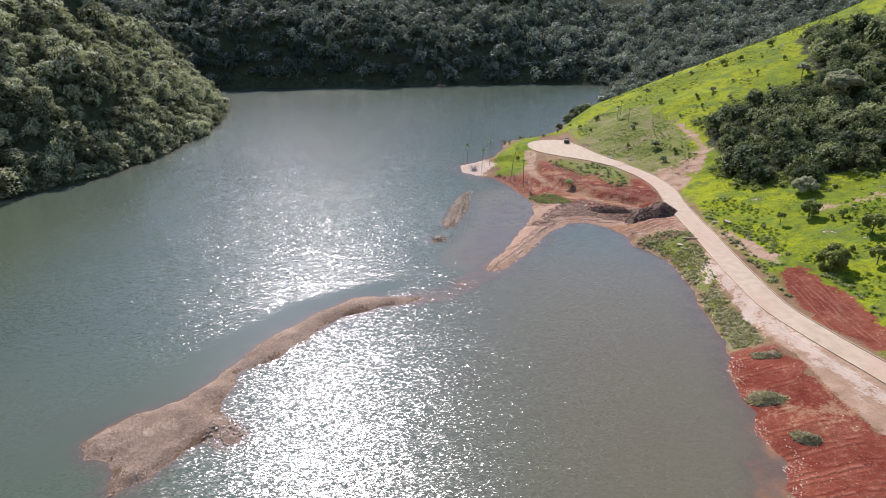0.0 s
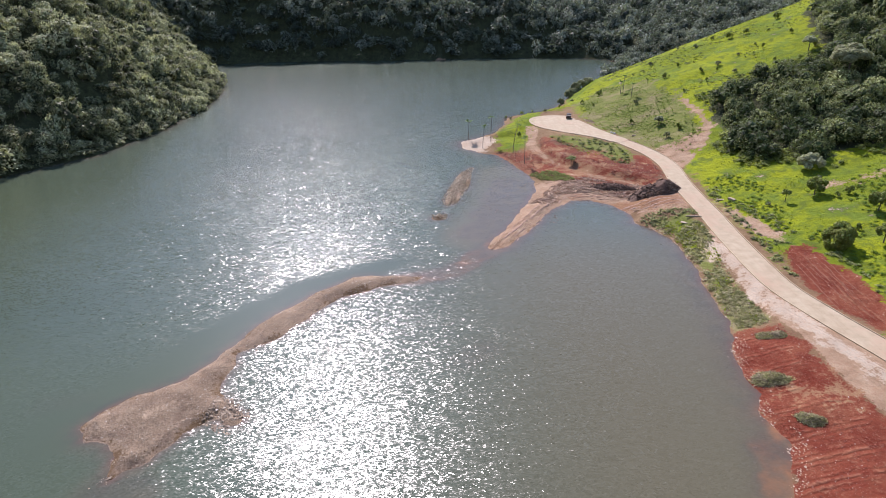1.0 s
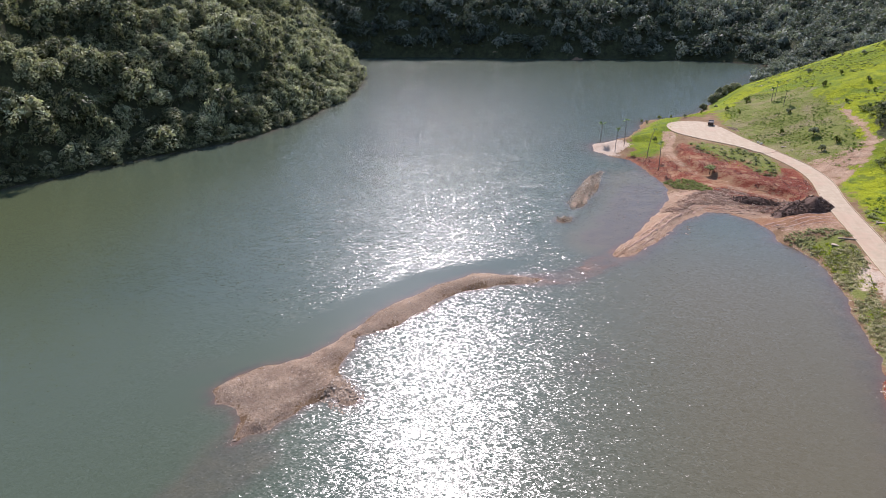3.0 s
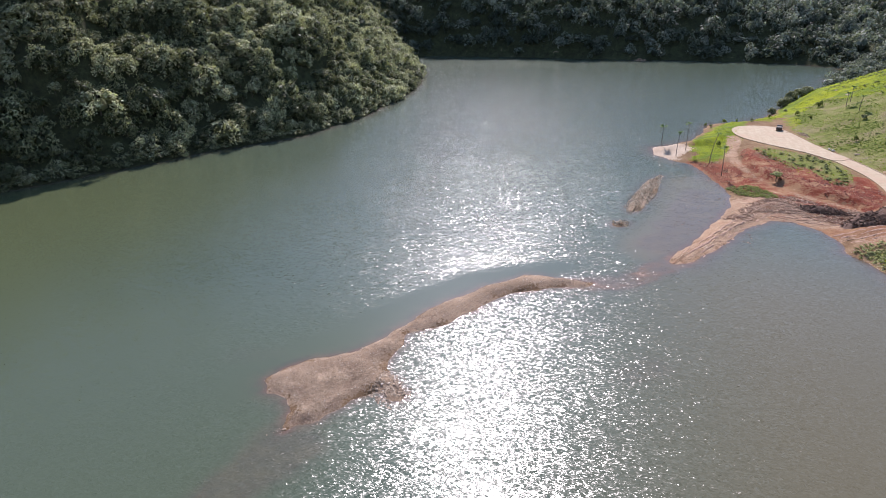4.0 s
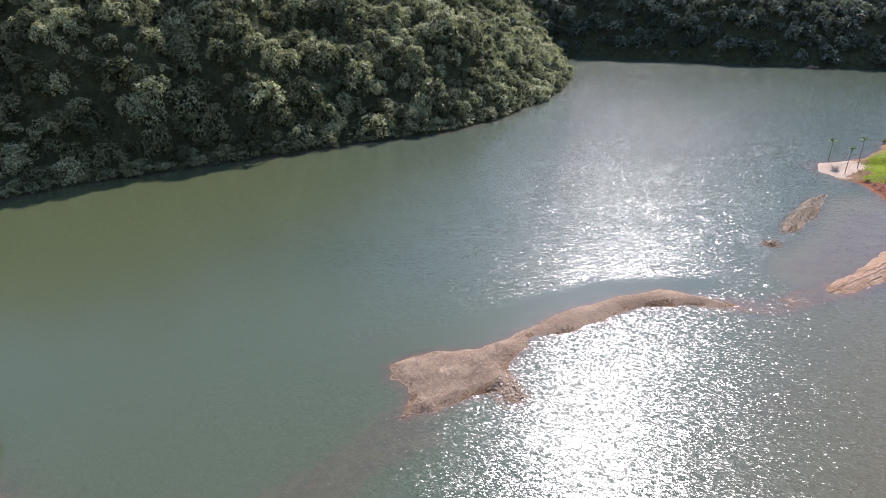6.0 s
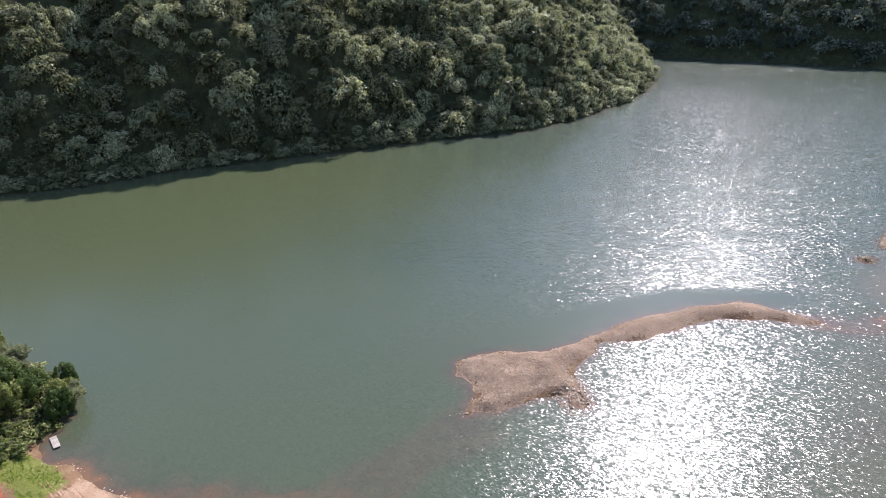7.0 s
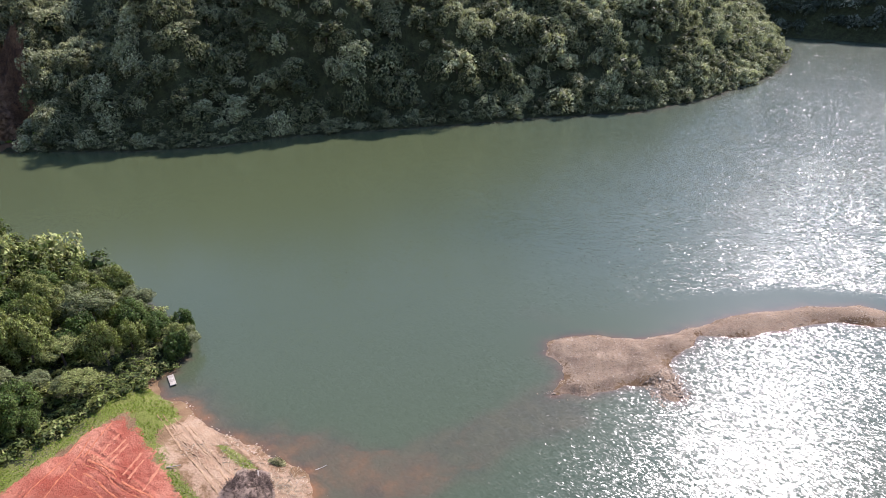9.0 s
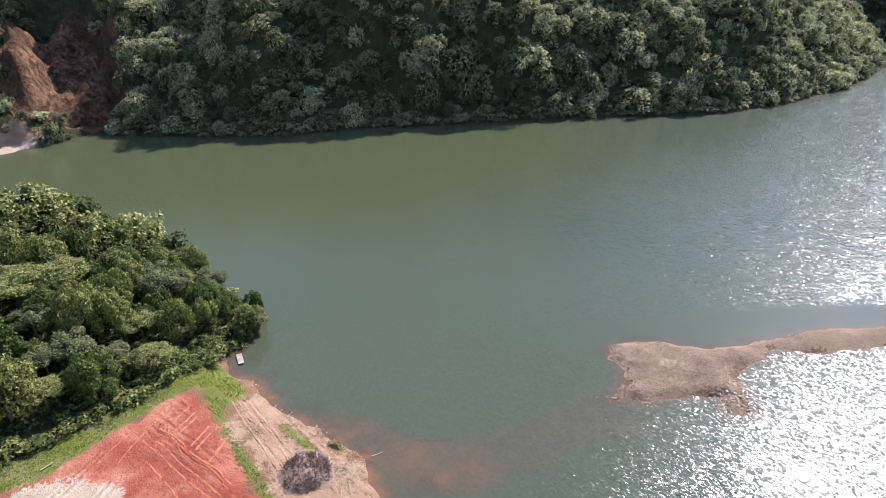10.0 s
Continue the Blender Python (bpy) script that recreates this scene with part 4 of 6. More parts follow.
def stand(ob, x, y, turn=0.0, size=1.0, sink=0.05):
    ob.matrix_basis = pose(x, y, ground_z(x, y) - sink, 0, 0, turn) @ Matrix.Diagonal((size, size, size, 1))
    return ob


KINDS = [tree_kind(200 + i, (3.4, 3.0, 3.9, 2.7, 3.3, 3.6)[i], (3.8, 4.2, 2.9, 3.8, 4.4, 3.2)[i], (1.9, 2.3, 3.1, 1.3, 1.9, 3.2)[i], (5200, 4600, 5400, 3800, 5400, 4800)[i],
                   (0.044, 0.050, 0.040, 0.058, 0.042, 0.040)[i], (LEAF_DEEP, LEAF_NEAR, LEAF_NEAR, LEAF_DEEP, LEAF_NEAR, LEAF_GREY)[i], (0.4, 0.5, 0.7, 0.3, 0.6, 0.45)[i], (0.9, 1.0, 0.65, 0.95, 1.0, 0.7)[i], (24, 22, 30, 18, 26, 32)[i], (-0.6, -0.6, -0.3, -0.7, -0.55, -0.4)[i]) for i in range(6)]
NAMES = ["rounded dark-green broadleaf tree in the grove", "tall mid-green broadleaf tree in the grove", "spreading olive-green tree with a flat crown",
         "dark large-leaved tree in the grove", "full light-green broadleaf tree in the grove", "pale grey-green tree with an airy crown"]
used = set()
for i in np.flatnonzero(~deep_in):
    k = int(rng.integers(0, 6))
    x, y = float(gx_[i]), float(gy_[i])
    rim = signed(np.array([x]), np.array([y]), GROVE)[0]
    size = (0.8 if rim < 2.5 else 0.95) * float(rng.uniform(0.65, 1.5))
    m = pose(x, y, ground_z(x, y) - 0.1, 0, 0, float(rng.uniform(0, 360))) @ Matrix.Diagonal((size, size, size, 1))
    if k in used:
        ob = copy_thing(KINDS[k], m)
        ob.matrix_basis = m
    else:
        ob = KINDS[k]
        ob.matrix_basis = m
        used.add(k)
    tagged(ob, NAMES[k], "tree", "trees of the grove")

# ---- ground cover ----
def leaves_cover(name, label, category, xs, ys, rng, size, material, blades=5, lean=0.5, wide=0.22, tint=(0.2, 0.9)):
    """Tufts of pointed blades on the ground, as one mass."""
    n = len(xs)
    z = heights(xs, ys)
    s = rng.uniform(*size, n)
    root = np.stack([xs, ys, z - 0.05], -1)
    root = np.repeat(root, blades, 0) + np.column_stack([rng.normal(scale=0.3, size=(n * blades, 2)) * np.repeat(s, blades)[:, None], np.zeros(n * blades)])
    a = rng.uniform(0, 2 * np.pi, n * blades)
    h = np.repeat(s, blades) * rng.uniform(0.6, 1.2, n * blades)
    out = np.column_stack([np.cos(a), np.sin(a), np.zeros(n * blades)])
    side = np.column_stack([-np.sin(a), np.cos(a), np.zeros(n * blades)]) * (h * wide)[:, None]
    tip = root + out * (h * lean)[:, None] + np.array([0, 0, 1]) * h[:, None]
    mid = root + out * (h * lean * 0.3)[:, None] + np.array([0, 0, 0.6]) * h[:, None]
    v = np.stack([root, mid - side, tip, mid + side], 1).reshape(-1, 3)
    t = np.repeat(np.repeat(rng.uniform(*tint, n), blades), 4)
    ob = new(name, mesh_of(name, v, np.arange(len(v)).reshape(-1, 4), material, {"tint": t}))
    return tagged(ob, label, category, kind="stuff")


def in_zone(outlines, margin=0.3, but=()):
    def ok(x, y):
        w = np.zeros(x.shape, bool)
        for pts in outlines:
            w |= signed(x, y, pts) > margin
        for pts in but:
            w &= signed(x, y, pts) < 0
        return w & (heights(x, y) > 0.1)
    return ok


def lawn_ok(x, y):
    edge = np.interp(y, [60, 110, 150, 190, 240, 270, 300, 330], [80, 68, 67.5, 71, 54, 52, 60, 72])
    ok = (x > edge) & (signed(x, y, WOODS_EAST) < 0) & (signed(x, y, KNOLL) < 0) & (signed(x, y, RED_FIELD) < 0) & (line_distance(x, y, TRACK) > 2.2) & (signed(x, y, EDGE_DIRT) < 0) & (signed(x, y, FIELD_PATH) < 0.3)
    return ok & (wave(x, y, 9, 51, 2) > -0.1)


hx, hy = scatter(rng, (52, 190, 85, 312), 1.05, lawn_ok)
leaves_cover("meadow_grass", "tall yellow-green pasture grass in uneven tussocks", "grass", hx, hy, rng, (0.10, 0.30), BLADE, 4, 0.9, 0.4, (0.2, 1.0))
hx, hy = scatter(rng, (48, 90, 186, 280), 1.5, lambda x, y: in_zone([KNOLL])(x, y) & (wave(x, y, 6, 52, 2) > -0.1))
leaves_cover("knoll_grass", "thin dull green grass on the graded knoll", "grass", hx, hy, rng, (0.15, 0.4), BLADE, 3, 1.5, 0.35, (0.0, 0.35))
hx, hy = scatter(rng, (-92, -42, -40, 28), 0.33, lambda x, y: in_zone([HOME_GRASS, [(-69.6, 24), (-67.8, 25.4), (-63.4, 26), (-60.2, 25.7), (-61.8, 24.4), (-66.1, 24)]], 0.1)(x, y) & (wave(x, y, 2.2, 98, 3) > -0.42 + 0.5 * ramp(0.9, 0.0, signed(x, y, HOME_GRASS))))
leaves_cover("bank_grass", "fresh green grass strips beside the bare red soil", "grass", hx, hy, rng, (0.06, 0.2), BLADE_GREEN, 5, 0.9, 0.35, (0.3, 1.0))
hx, hy = scatter(rng, (48, 60, 94, 148), 0.62, lambda x, y: in_zone([SHRUB_STRIP])(x, y) & (wave(x, y, 4, 53, 2) > 0.0))
leaves_cover("verge_grass", "rank green and straw-coloured weeds along the shore", "grass", hx, hy, rng, (0.15, 0.4), BLADE, 4, 1.3, 0.35, (0.3, 1.0))
hx, hy = scatter(rng, (15, 60, 185, 275), 1.2, lambda x, y: in_zone([BANK_GREEN, HEAD_LAWN])(x, y) & (wave(x, y, 5, 54, 2) > -0.3))
leaves_cover("lawn_grass", "short bright green lawn on the headland", "grass", hx, hy, rng, (0.1, 0.3), BLADE, 4, 1.4, 0.35, (0.1, 0.8))


def scrub(name, label, xs, ys, radius, material, tints=(0.1, 0.8), tall=0.7):
    """Low bushes on the ground, as one mass."""
    n = len(xs)
    z = heights(xs, ys)
    qs, ts = [], []
    for i in range(n):
        q, t = (BUSH if radius[1] > 1.5 else BUSH_FINE)[i % len(BUSH)]
        r, a = float(rng.uniform(*radius)), float(rng.uniform(0, 6.28))
        c, s = math.cos(a), math.sin(a)
        qs.append(np.stack([xs[i] + r * (q[..., 0] * c - q[..., 1] * s), ys[i] + r * (q[..., 0] * s + q[..., 1] * c), z[i] + r * (0.2 + tall * q[..., 2])], -1))
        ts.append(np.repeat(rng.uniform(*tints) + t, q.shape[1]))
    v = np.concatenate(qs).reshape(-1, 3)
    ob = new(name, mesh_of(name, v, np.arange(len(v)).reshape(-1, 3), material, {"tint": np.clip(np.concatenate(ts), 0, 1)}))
    return tagged(ob, label, "bushes", kind="stuff")


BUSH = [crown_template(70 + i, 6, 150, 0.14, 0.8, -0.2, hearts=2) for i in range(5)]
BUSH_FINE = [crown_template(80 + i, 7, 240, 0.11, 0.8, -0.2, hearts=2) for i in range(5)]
hx, hy = scatter(rng, (30, 60, 184, 220), 2.4, lambda x, y: in_zone([BANK_GREEN], 0.5)(x, y) & (wave(x, y, 6, 55, 2) > 0.0))
scrub("bank_bushes", "low green bushes on the terrace below the road", hx, hy, (0.4, 1.0), LEAF_NEAR, (0.3, 0.8))
hx, hy = scatter(rng, (25, 36, 173, 187), 0.9, lambda x, y: (signed(x, y, [(24.5, 185), (28, 178), (34, 173.5), (36.5, 176), (35, 180), (30, 185)]) > 0))
scrub("mound_bushes", "green weeds covering a low mound by the water", hx, hy, (0.4, 0.85), LEAF_FIELD, (0.3, 0.8))
hx, hy = scatter(rng, (49, 56, 94, 116), 0.95, lambda x, y: in_zone([[(49.3, 96), (54.5, 96), (54.8, 108), (53, 114), (51, 108)]], 0.1)(x, y))
ix, iy = scatter(rng, (49, 59, 95, 140), 0.85, lambda x, y: in_zone([SHRUB_STRIP], 0.3)(x, y) & (wave(x, y, 5, 95, 2) > -0.25))
hx, hy = np.concatenate([hx, ix]), np.concatenate([hy, iy])
scrub("shore_brush", "grey-green dying brush heaped along the shore", hx, hy, (0.3, 0.75), LEAF_DRY, (0.0, 0.9), 0.4)
hx, hy = scatter(rng, (64, 80, 101, 160), 1.5, lambda x, y: ((np.abs(x - np.interp(y, [95, 110, 125, 150, 160], [64.6, 64.6, 66, 67, 68.5])) < 1.3) | (line_distance(x, y, [(66, 125), (75.5, 124.5), (76.8, 113), (77.6, 100)]) < 1.2) | (line_distance(x, y, [(70, 146), (73, 138), (74, 130)]) < 1.6)) & (wave(x, y, 5, 56, 2) > -0.25) & (line_distance(x, y, ROAD) > 4.2))
scrub("roadside_bushes", "dark green bushes and weeds along the road and field", hx, hy, (0.35, 0.95), LEAF_NEAR, (0.45, 1.0), 0.55)
hx, hy = scatter(rng, (74, 135, 146, 236), 1.9, lambda x, y: (signed(x, y, WOODS_EAST) > -5.0) & (signed(x, y, WOODS_EAST) < 2.0) & (wave(x, y, 7, 88, 2) > -0.1) & (line_distance(x, y, TRACK) > 4))
scrub("thicket", "light green thicket along the edge of the woods", hx, hy, (0.7, 1.8), LEAF_FIELD, (0.2, 0.9))
hx, hy = scatter(rng, (70, 185, 228, 306), 2.1, lambda x, y: lawn_ok(x, y) & (wave(x, y, 14, 92, 3) > -0.05))
scrub("hill_tussocks", "dull green tussocks and low shrubs dotting the grassy hill", hx, hy, (0.25, 0.7), LEAF_NEAR, (0.2, 0.8), 0.55)
kx, ky = scatter(np.random.default_rng(61), (52, 86, 188, 276), 1.25, lambda x, y: (signed(x, y, KNOLL) > 0.5) & (wave(x, y, 8, 96, 3) > 0.02) & (line_distance(x, y, TRACK) > 1.8))
scrub("knoll_weeds", "low dull green weeds in patches on the graded knoll", kx, ky, (0.2, 0.55), BLADE_GREEN, (0.0, 0.35), 0.45)
hx, hy = scatter(rng, (66, 110, 108, 172), 1.5, lambda x, y: lawn_ok(x, y) & (wave(x, y, 9, 93, 3) > 0.12 - 0.4 * ramp(84, 73, x)))
scrub("pasture_weeds", "patches of darker green weeds in the pasture", hx, hy, (0.3, 0.8), BLADE_GREEN, (0.0, 0.6), 0.4)
hx, hy = scatter(rng, (46, 61, 140, 149), 0.9, in_zone([[(46, 146), (49, 149), (54, 148), (60, 146.5), (59, 143), (53, 143.5), (50, 139), (48, 142)]], 0.2))
scrub("culvert_weeds", "green weeds round the culvert outlet", hx, hy, (0.3, 0.7), LEAF_NEAR, (0.6, 1.0), 0.5)
hx, hy = scatter(rng, (-275, -245, 12, 56), 2.2, lambda x, y: (-signed(x, y, LAKE) > 0.4) & (-signed(x, y, LAKE) < 15) & (wave(x, y, 8, 57) > -0.1 + 0.05 * -signed(x, y, LAKE)) & (np.hypot(x + 249, y - 14) > 12))
scrub("scar_bushes", "bushes at the foot of the bare landslip", hx, hy, (0.6, 1.5), BLADE_GREEN, (0.0, 0.5))


hx, hy = scatter(rng, (-262, -96, 15, 430), 2.0, lambda x, y: (-signed(x, y, LAKE) > 0.1) & (-signed(x, y, LAKE) < 4.5) & (line_distance(x, y, WEST) < 6) & (signed(x, y, SCAR) < -4) & (np.hypot(x + 249, y - 14) > 12))
scrub("shore_bushes", "bushes overhanging the water below the forest", hx, hy, (1.1, 2.4), LEAF_WOODS, (0.2, 0.9))
hx, hy = scatter(rng, (-185, -78, -40, 36), 1.5, lambda x, y: (signed(x, y, GROVE) > np.where(-signed(x, y, LAKE) < 5, -1.5, 0.2)) & (signed(x, y, GROVE) < 1.8) & (heights(x, y) > 0.05) & (np.hypot(x + 86.5, y - 26) > 3.6))
ix, iy = scatter(rng, (-126, -80, -40, 32), 2.7, lambda x, y: (signed(x, y, GROVE) > 1.5) & (heights(x, y) > 0.05))
hx, hy = np.concatenate([hx, ix]), np.concatenate([hy, iy])
scrub("grove_bushes", "leafy undergrowth along the edge of the grove", hx, hy, (0.9, 2.3), LEAF_NEAR, (0.1, 0.8))


# ---- rubble, sticks ----
def rubble(name, label, xs, ys, rng, size, material, flat=0.7, under=0.25):
    n = len(xs)
    o = np.array([(1, 0, 0), (0, 1, 0), (-1, 0, 0), (0, -1, 0), (0, 0, 1), (0, 0, -1)], float)
    f = np.array([(0, 1, 4), (1, 2, 4), (2, 3, 4), (3, 0, 4), (1, 0, 5), (2, 1, 5), (3, 2, 5), (0, 3, 5)])
    s = rng.uniform(size[0], size[1], n) * rng.uniform(0.5, 1, n)
    v = o[None] * rng.uniform(0.55, 1.25, (n, 6, 1)) + rng.normal(scale=0.12, size=(n, 6, 3))
    a = rng.uniform(0, 6.28, n)
    c, k = np.cos(a)[:, None], np.sin(a)[:, None]
    v = np.stack([v[..., 0] * c - v[..., 1] * k, v[..., 0] * k + v[..., 1] * c, v[..., 2] * flat], -1) * s[:, None, None]
    z = np.maximum(heights(xs, ys), -0.05)
    v = v + np.stack([xs, ys, z + s * under], -1)[:, None]
    faces = (f[None] + (np.arange(n) * 6)[:, None, None]).reshape(-1, 3)
    ob = new(name, mesh_of(name, v.reshape(-1, 3), faces, material))
    return tagged(ob, label, "stones", kind="stuff")


def stone_material(name, dark, light, pale):
    m, nt, p = shader(name, 0.9)
    rnd = node(nt, "ShaderNodeNewGeometry").outputs["Random Per Island"]
    col = mix(nt, rnd, dark, light)
    col = mix(nt, span(nt, rnd, 0.93, 0.96), col, pale)
    col = mix(nt, span(nt, grain(nt, 3.0, 4, place(nt)), 0.35, 0.7, 0, 0.5), col, dark)
    nt.links.new(col, p.inputs["Base Color"])
    return m


GRAVEL = stone_material("spit_gravel", (0.14, 0.10, 0.07), (0.43, 0.335, 0.23), (0.52, 0.46, 0.38))
PALE = stone_material("pale_stones", (0.24, 0.17, 0.115), (0.46, 0.365, 0.27), (0.62, 0.55, 0.46))
CLOD_RED = stone_material("red_clods", (0.15, 0.05, 0.032), (0.26, 0.10, 0.065), (0.4, 0.28, 0.2))
CLOD_DARK = stone_material("dark_clods", (0.05, 0.03, 0.02), (0.19, 0.115, 0.075), (0.32, 0.24, 0.16))
CLOD_CLAY = stone_material("clay_clods", (0.22, 0.07, 0.045), (0.40, 0.16, 0.105), (0.5, 0.3, 0.22))
STRAW = stone_material("straw_litter", (0.27, 0.21, 0.13), (0.52, 0.44, 0.31), (0.62, 0.56, 0.44))

hx, hy = scatter(rng, (-53, -3, 61, 121), 0.29, lambda x, y: signed(x, y, SPIT) > -0.5)
rubble("spit_stones", "brown gravel and broken stone of the spit", hx, hy, rng, (0.05, 0.17), GRAVEL, 0.32, 0.08)
hx, hy = scatter(rng, (-53, -3, 59, 121), 0.6, lambda x, y: (np.abs(signed(x, y, SPIT) + 0.5) < 0.9 + 0.8 * wave(x, y, 3, 68, 2)) & (wave(x, y, 6, 69, 2) > -0.15) & (line_distance(x, y, [(-44, 62.6), (-39, 66), (-36.8, 72.8), (-28.6, 72.8), (-35, 84), (-30, 96), (-21, 110.6), (-6, 117)]) < 2.4))
rubble("spit_rim_stones", "larger broken stones along the spit's waterline", hx, hy, rng, (0.1, 0.32), GRAVEL, 0.3, 0.05)
hx, hy = scatter(rng, (-36, -27, 71, 81), 0.36, lambda x, y: (signed(x, y, [(-34.8, 80.4), (-30, 79), (-28, 73.5), (-29.5, 71.4), (-32, 71.8), (-35, 74)]) > 0) & (wave(x, y, 2, 83, 2) > -0.35))
rubble("drowned_stones", "wet dark stones standing in the shallows off the spit", hx, hy, rng, (0.12, 0.4), GRAVEL, 0.45, 0.15)
hx, hy = scatter(rng, (-4, 10, 148, 194), 0.42, lambda x, y: (signed(x, y, ISLET) > -0.5) | (signed(x, y, ROCKS) > -0.4))
rubble("islet_stones", "straw-coloured gravel of the small bars", hx, hy, rng, (0.12, 0.42), STRAW, 0.7)
hx, hy = scatter(rng, (-90, -42, 20, 33), 0.5, lambda x, y: (np.abs(signed(x, y, LAKE)) < 1.1 + 0.9 * wave(x, y, 4, 58)) & (wave(x, y, 2.5, 59, 2) > -0.1) & (x > -86.5))
rubble("shore_stones", "pale stones and litter along the waterline", hx, hy, rng, (0.06, 0.26), PALE, 0.3, 0.06)
hx, hy = scatter(rng, (40, 53, 56, 148), 0.42, lambda x, y: (np.abs(signed(x, y, LAKE) + 0.5) < 1.1 + 0.9 * wave(x, y, 4, 60)) & (wave(x, y, 3, 62, 2) > -0.2))
rubble("bank_stones", "pale stones along the eastern waterline", hx, hy, rng, (0.08, 0.26), PALE, 0.25, 0.05)
hx, hy = scatter(rng, (42, 62, 48, 95), 1.5, lambda x, y: in_zone([RED_LOW], 0.5)(x, y) & (wave(x, y, 6, 94, 2) > -0.1))
rubble("pale_litter", "small pale stones strewn over the red earth", hx, hy, rng, (0.05, 0.17), stone_material("litter_stones", (0.34, 0.26, 0.2), (0.55, 0.47, 0.4), (0.7, 0.66, 0.6)))
hx, hy = scatter(rng, (38, 80, 50, 125), 0.75, lambda x, y: in_zone([RED_LOW, RED_FIELD], 0.0)(x, y) & (wave(x, y, 5, 63, 2) > -0.05))
rubble("red_earth_clods", "clods of dark red earth on the graded soil", hx, hy, rng, (0.06, 0.2), CLOD_RED, 0.5)
hx, hy = scatter(rng, (16, 62, 156, 220), 0.6, lambda x, y: in_zone([RED_BANK], -0.5)(x, y) & (line_distance(x, y, BENCH) > 1.6) & (wave(x, y, 5, 64, 2) > -0.2))
rubble("bank_clods", "red earth clods on the cut bank", hx, hy, rng, (0.08, 0.36), CLOD_RED, 0.5)
hx, hy = scatter(rng, (-84, -44, -12, 20), 0.55, lambda x, y: in_zone([RED_HOME], 0.2, [PAD])(x, y) & (wave(x, y, 4, 65, 2) > -0.05))
rubble("clay_clods", "clods of orange-red clay on the graded pad", hx, hy, rng, (0.04, 0.12), CLOD_CLAY, 0.5)
hx, hy = scatter(rng, (8, 60, 130, 180), 0.9, lambda x, y: in_zone([DYKE], -1.0)(x, y) & (wave(x, y, 4, 66, 2) > 0.0))
rubble("dyke_litter", "straw litter and clods along the earth dyke", hx, hy, rng, (0.06, 0.22), STRAW, 0.4, 0.1)
hx, hy = scatter(rng, (10, 28, 140, 195), 1.2, lambda x, y: (heights(x, y) < 0) & (heights(x, y) > -0.6) & (x > 8 + 0.18 * (y - 140)) & (wave(x, y, 4, 67, 2) > 0.15))
rubble("shallows_weed", "dark weed and stones standing in the shallows", hx, hy, rng, (0.1, 0.4), CLOD_DARK, 0.4)


def ridges(name, label, lines, width, height, material, rng):
    """Low crumbled ridges along straight rows (x0, y0, x1, y1), as one mass."""
    vs, fs, k = [], [], 0
    for x0, y0, x1, y1 in lines:
        ln = math.hypot(x1 - x0, y1 - y0)
        n = max(4, int(ln / 0.22))
        s = np.linspace(0, 1, n)
        ux, uy = (x1 - x0) / ln, (y1 - y0) / ln
        bend = 0.35 * wave(s * ln, s * 0 + x0 * 3, 4.0, 84, 2) + 0.08 * wave(s * ln, s * 0 + x0, 0.6, 85, 2)
        w = width * (0.75 + 0.5 * wave(s * ln, s * 0 + y0 * 5, 0.9, 86, 2)) * rng.uniform(0.6, 1.2)
        h = np.clip(height * (0.7 + 1.3 * wave(s * ln, s * 0 + y0 * 3, 0.7, 87, 2)), 0.01, 1) * np.sin(np.pi * np.clip(s, 0.03, 0.97)) ** 0.3
        for e, up in ((-1, -0.06), (-0.45, 0.7), (0.1, 1.0), (0.5, 0.6), (1, -0.06)):
            off = bend + e * w + rng.normal(scale=0.03, size=n)
            px, py = x0 + (x1 - x0) * s - uy * off, y0 + (y1 - y0) * s + ux * off
            vs.append(np.column_stack([px, py, heights(px, py) + (up * h * rng.uniform(0.7, 1.2, n) if up > 0 else up)]))
        g = np.arange(5 * n).reshape(5, n) + k
        fs.append(np.stack([g[:-1, :-1], g[:-1, 1:], g[1:, 1:], g[1:, :-1]], -1).reshape(-1, 4))
        k += 5 * n
    return tagged(new(name, mesh_of(name, np.concatenate(vs), np.concatenate(fs), material)), label, "earth ridges", kind="stuff")


rows = [(-77 + 0.3 * k, 11.4 - 1.15 * k, -61 + 0.5 * k, 14.7 - 1.15 * k) for k in (0, 0.6, 1.5, 2.3)]
rows += [(x, 12.3 + 0.2 * (x + 75), x - 2.2, 16.0 + 0.1 * (x + 75)) for x in (-76.6, -75.1, -74.2, -71.0, -69.9, -66.4)]
rows += [(-83, 14, -74.5, 1.5), (-81, 13, -72, 3.2), (-82.2, 16.4, -77, 9.5), (-72, 8, -60, 9.2), (-66, 6.5, -56, 9.5)]
ridges("blade_ridges", "crumbled clay ridges that the grader's blade left", rows[4:10], 0.36, 0.05, plain("blade_clay", (0.36, 0.125, 0.068), (0.45, 0.185, 0.10), 1.2, 0.95, 0.03), rng)
ridges("grader_ridges", "low crumbled windrows of red clay", rows[:4] + rows[10:], 0.24, 0.045, plain("ridge_clay", (0.29, 0.07, 0.03), (0.40, 0.15, 0.07), 1.6, 0.95, 0.06), rng)
ridges("track_ridges", "low earth ridges beside the wheel tracks", [(-80, 21.4, -57, 19.4), (-79.5, 22.0, -57, 20.3), (-78, 23.0, -60, 21.9), (-76, 23.6, -61, 22.8)], 0.2, 0.09,
       plain("track_soil", (0.20, 0.11, 0.06), (0.32, 0.22, 0.12), 1.6, 0.95, 0.06), rng)
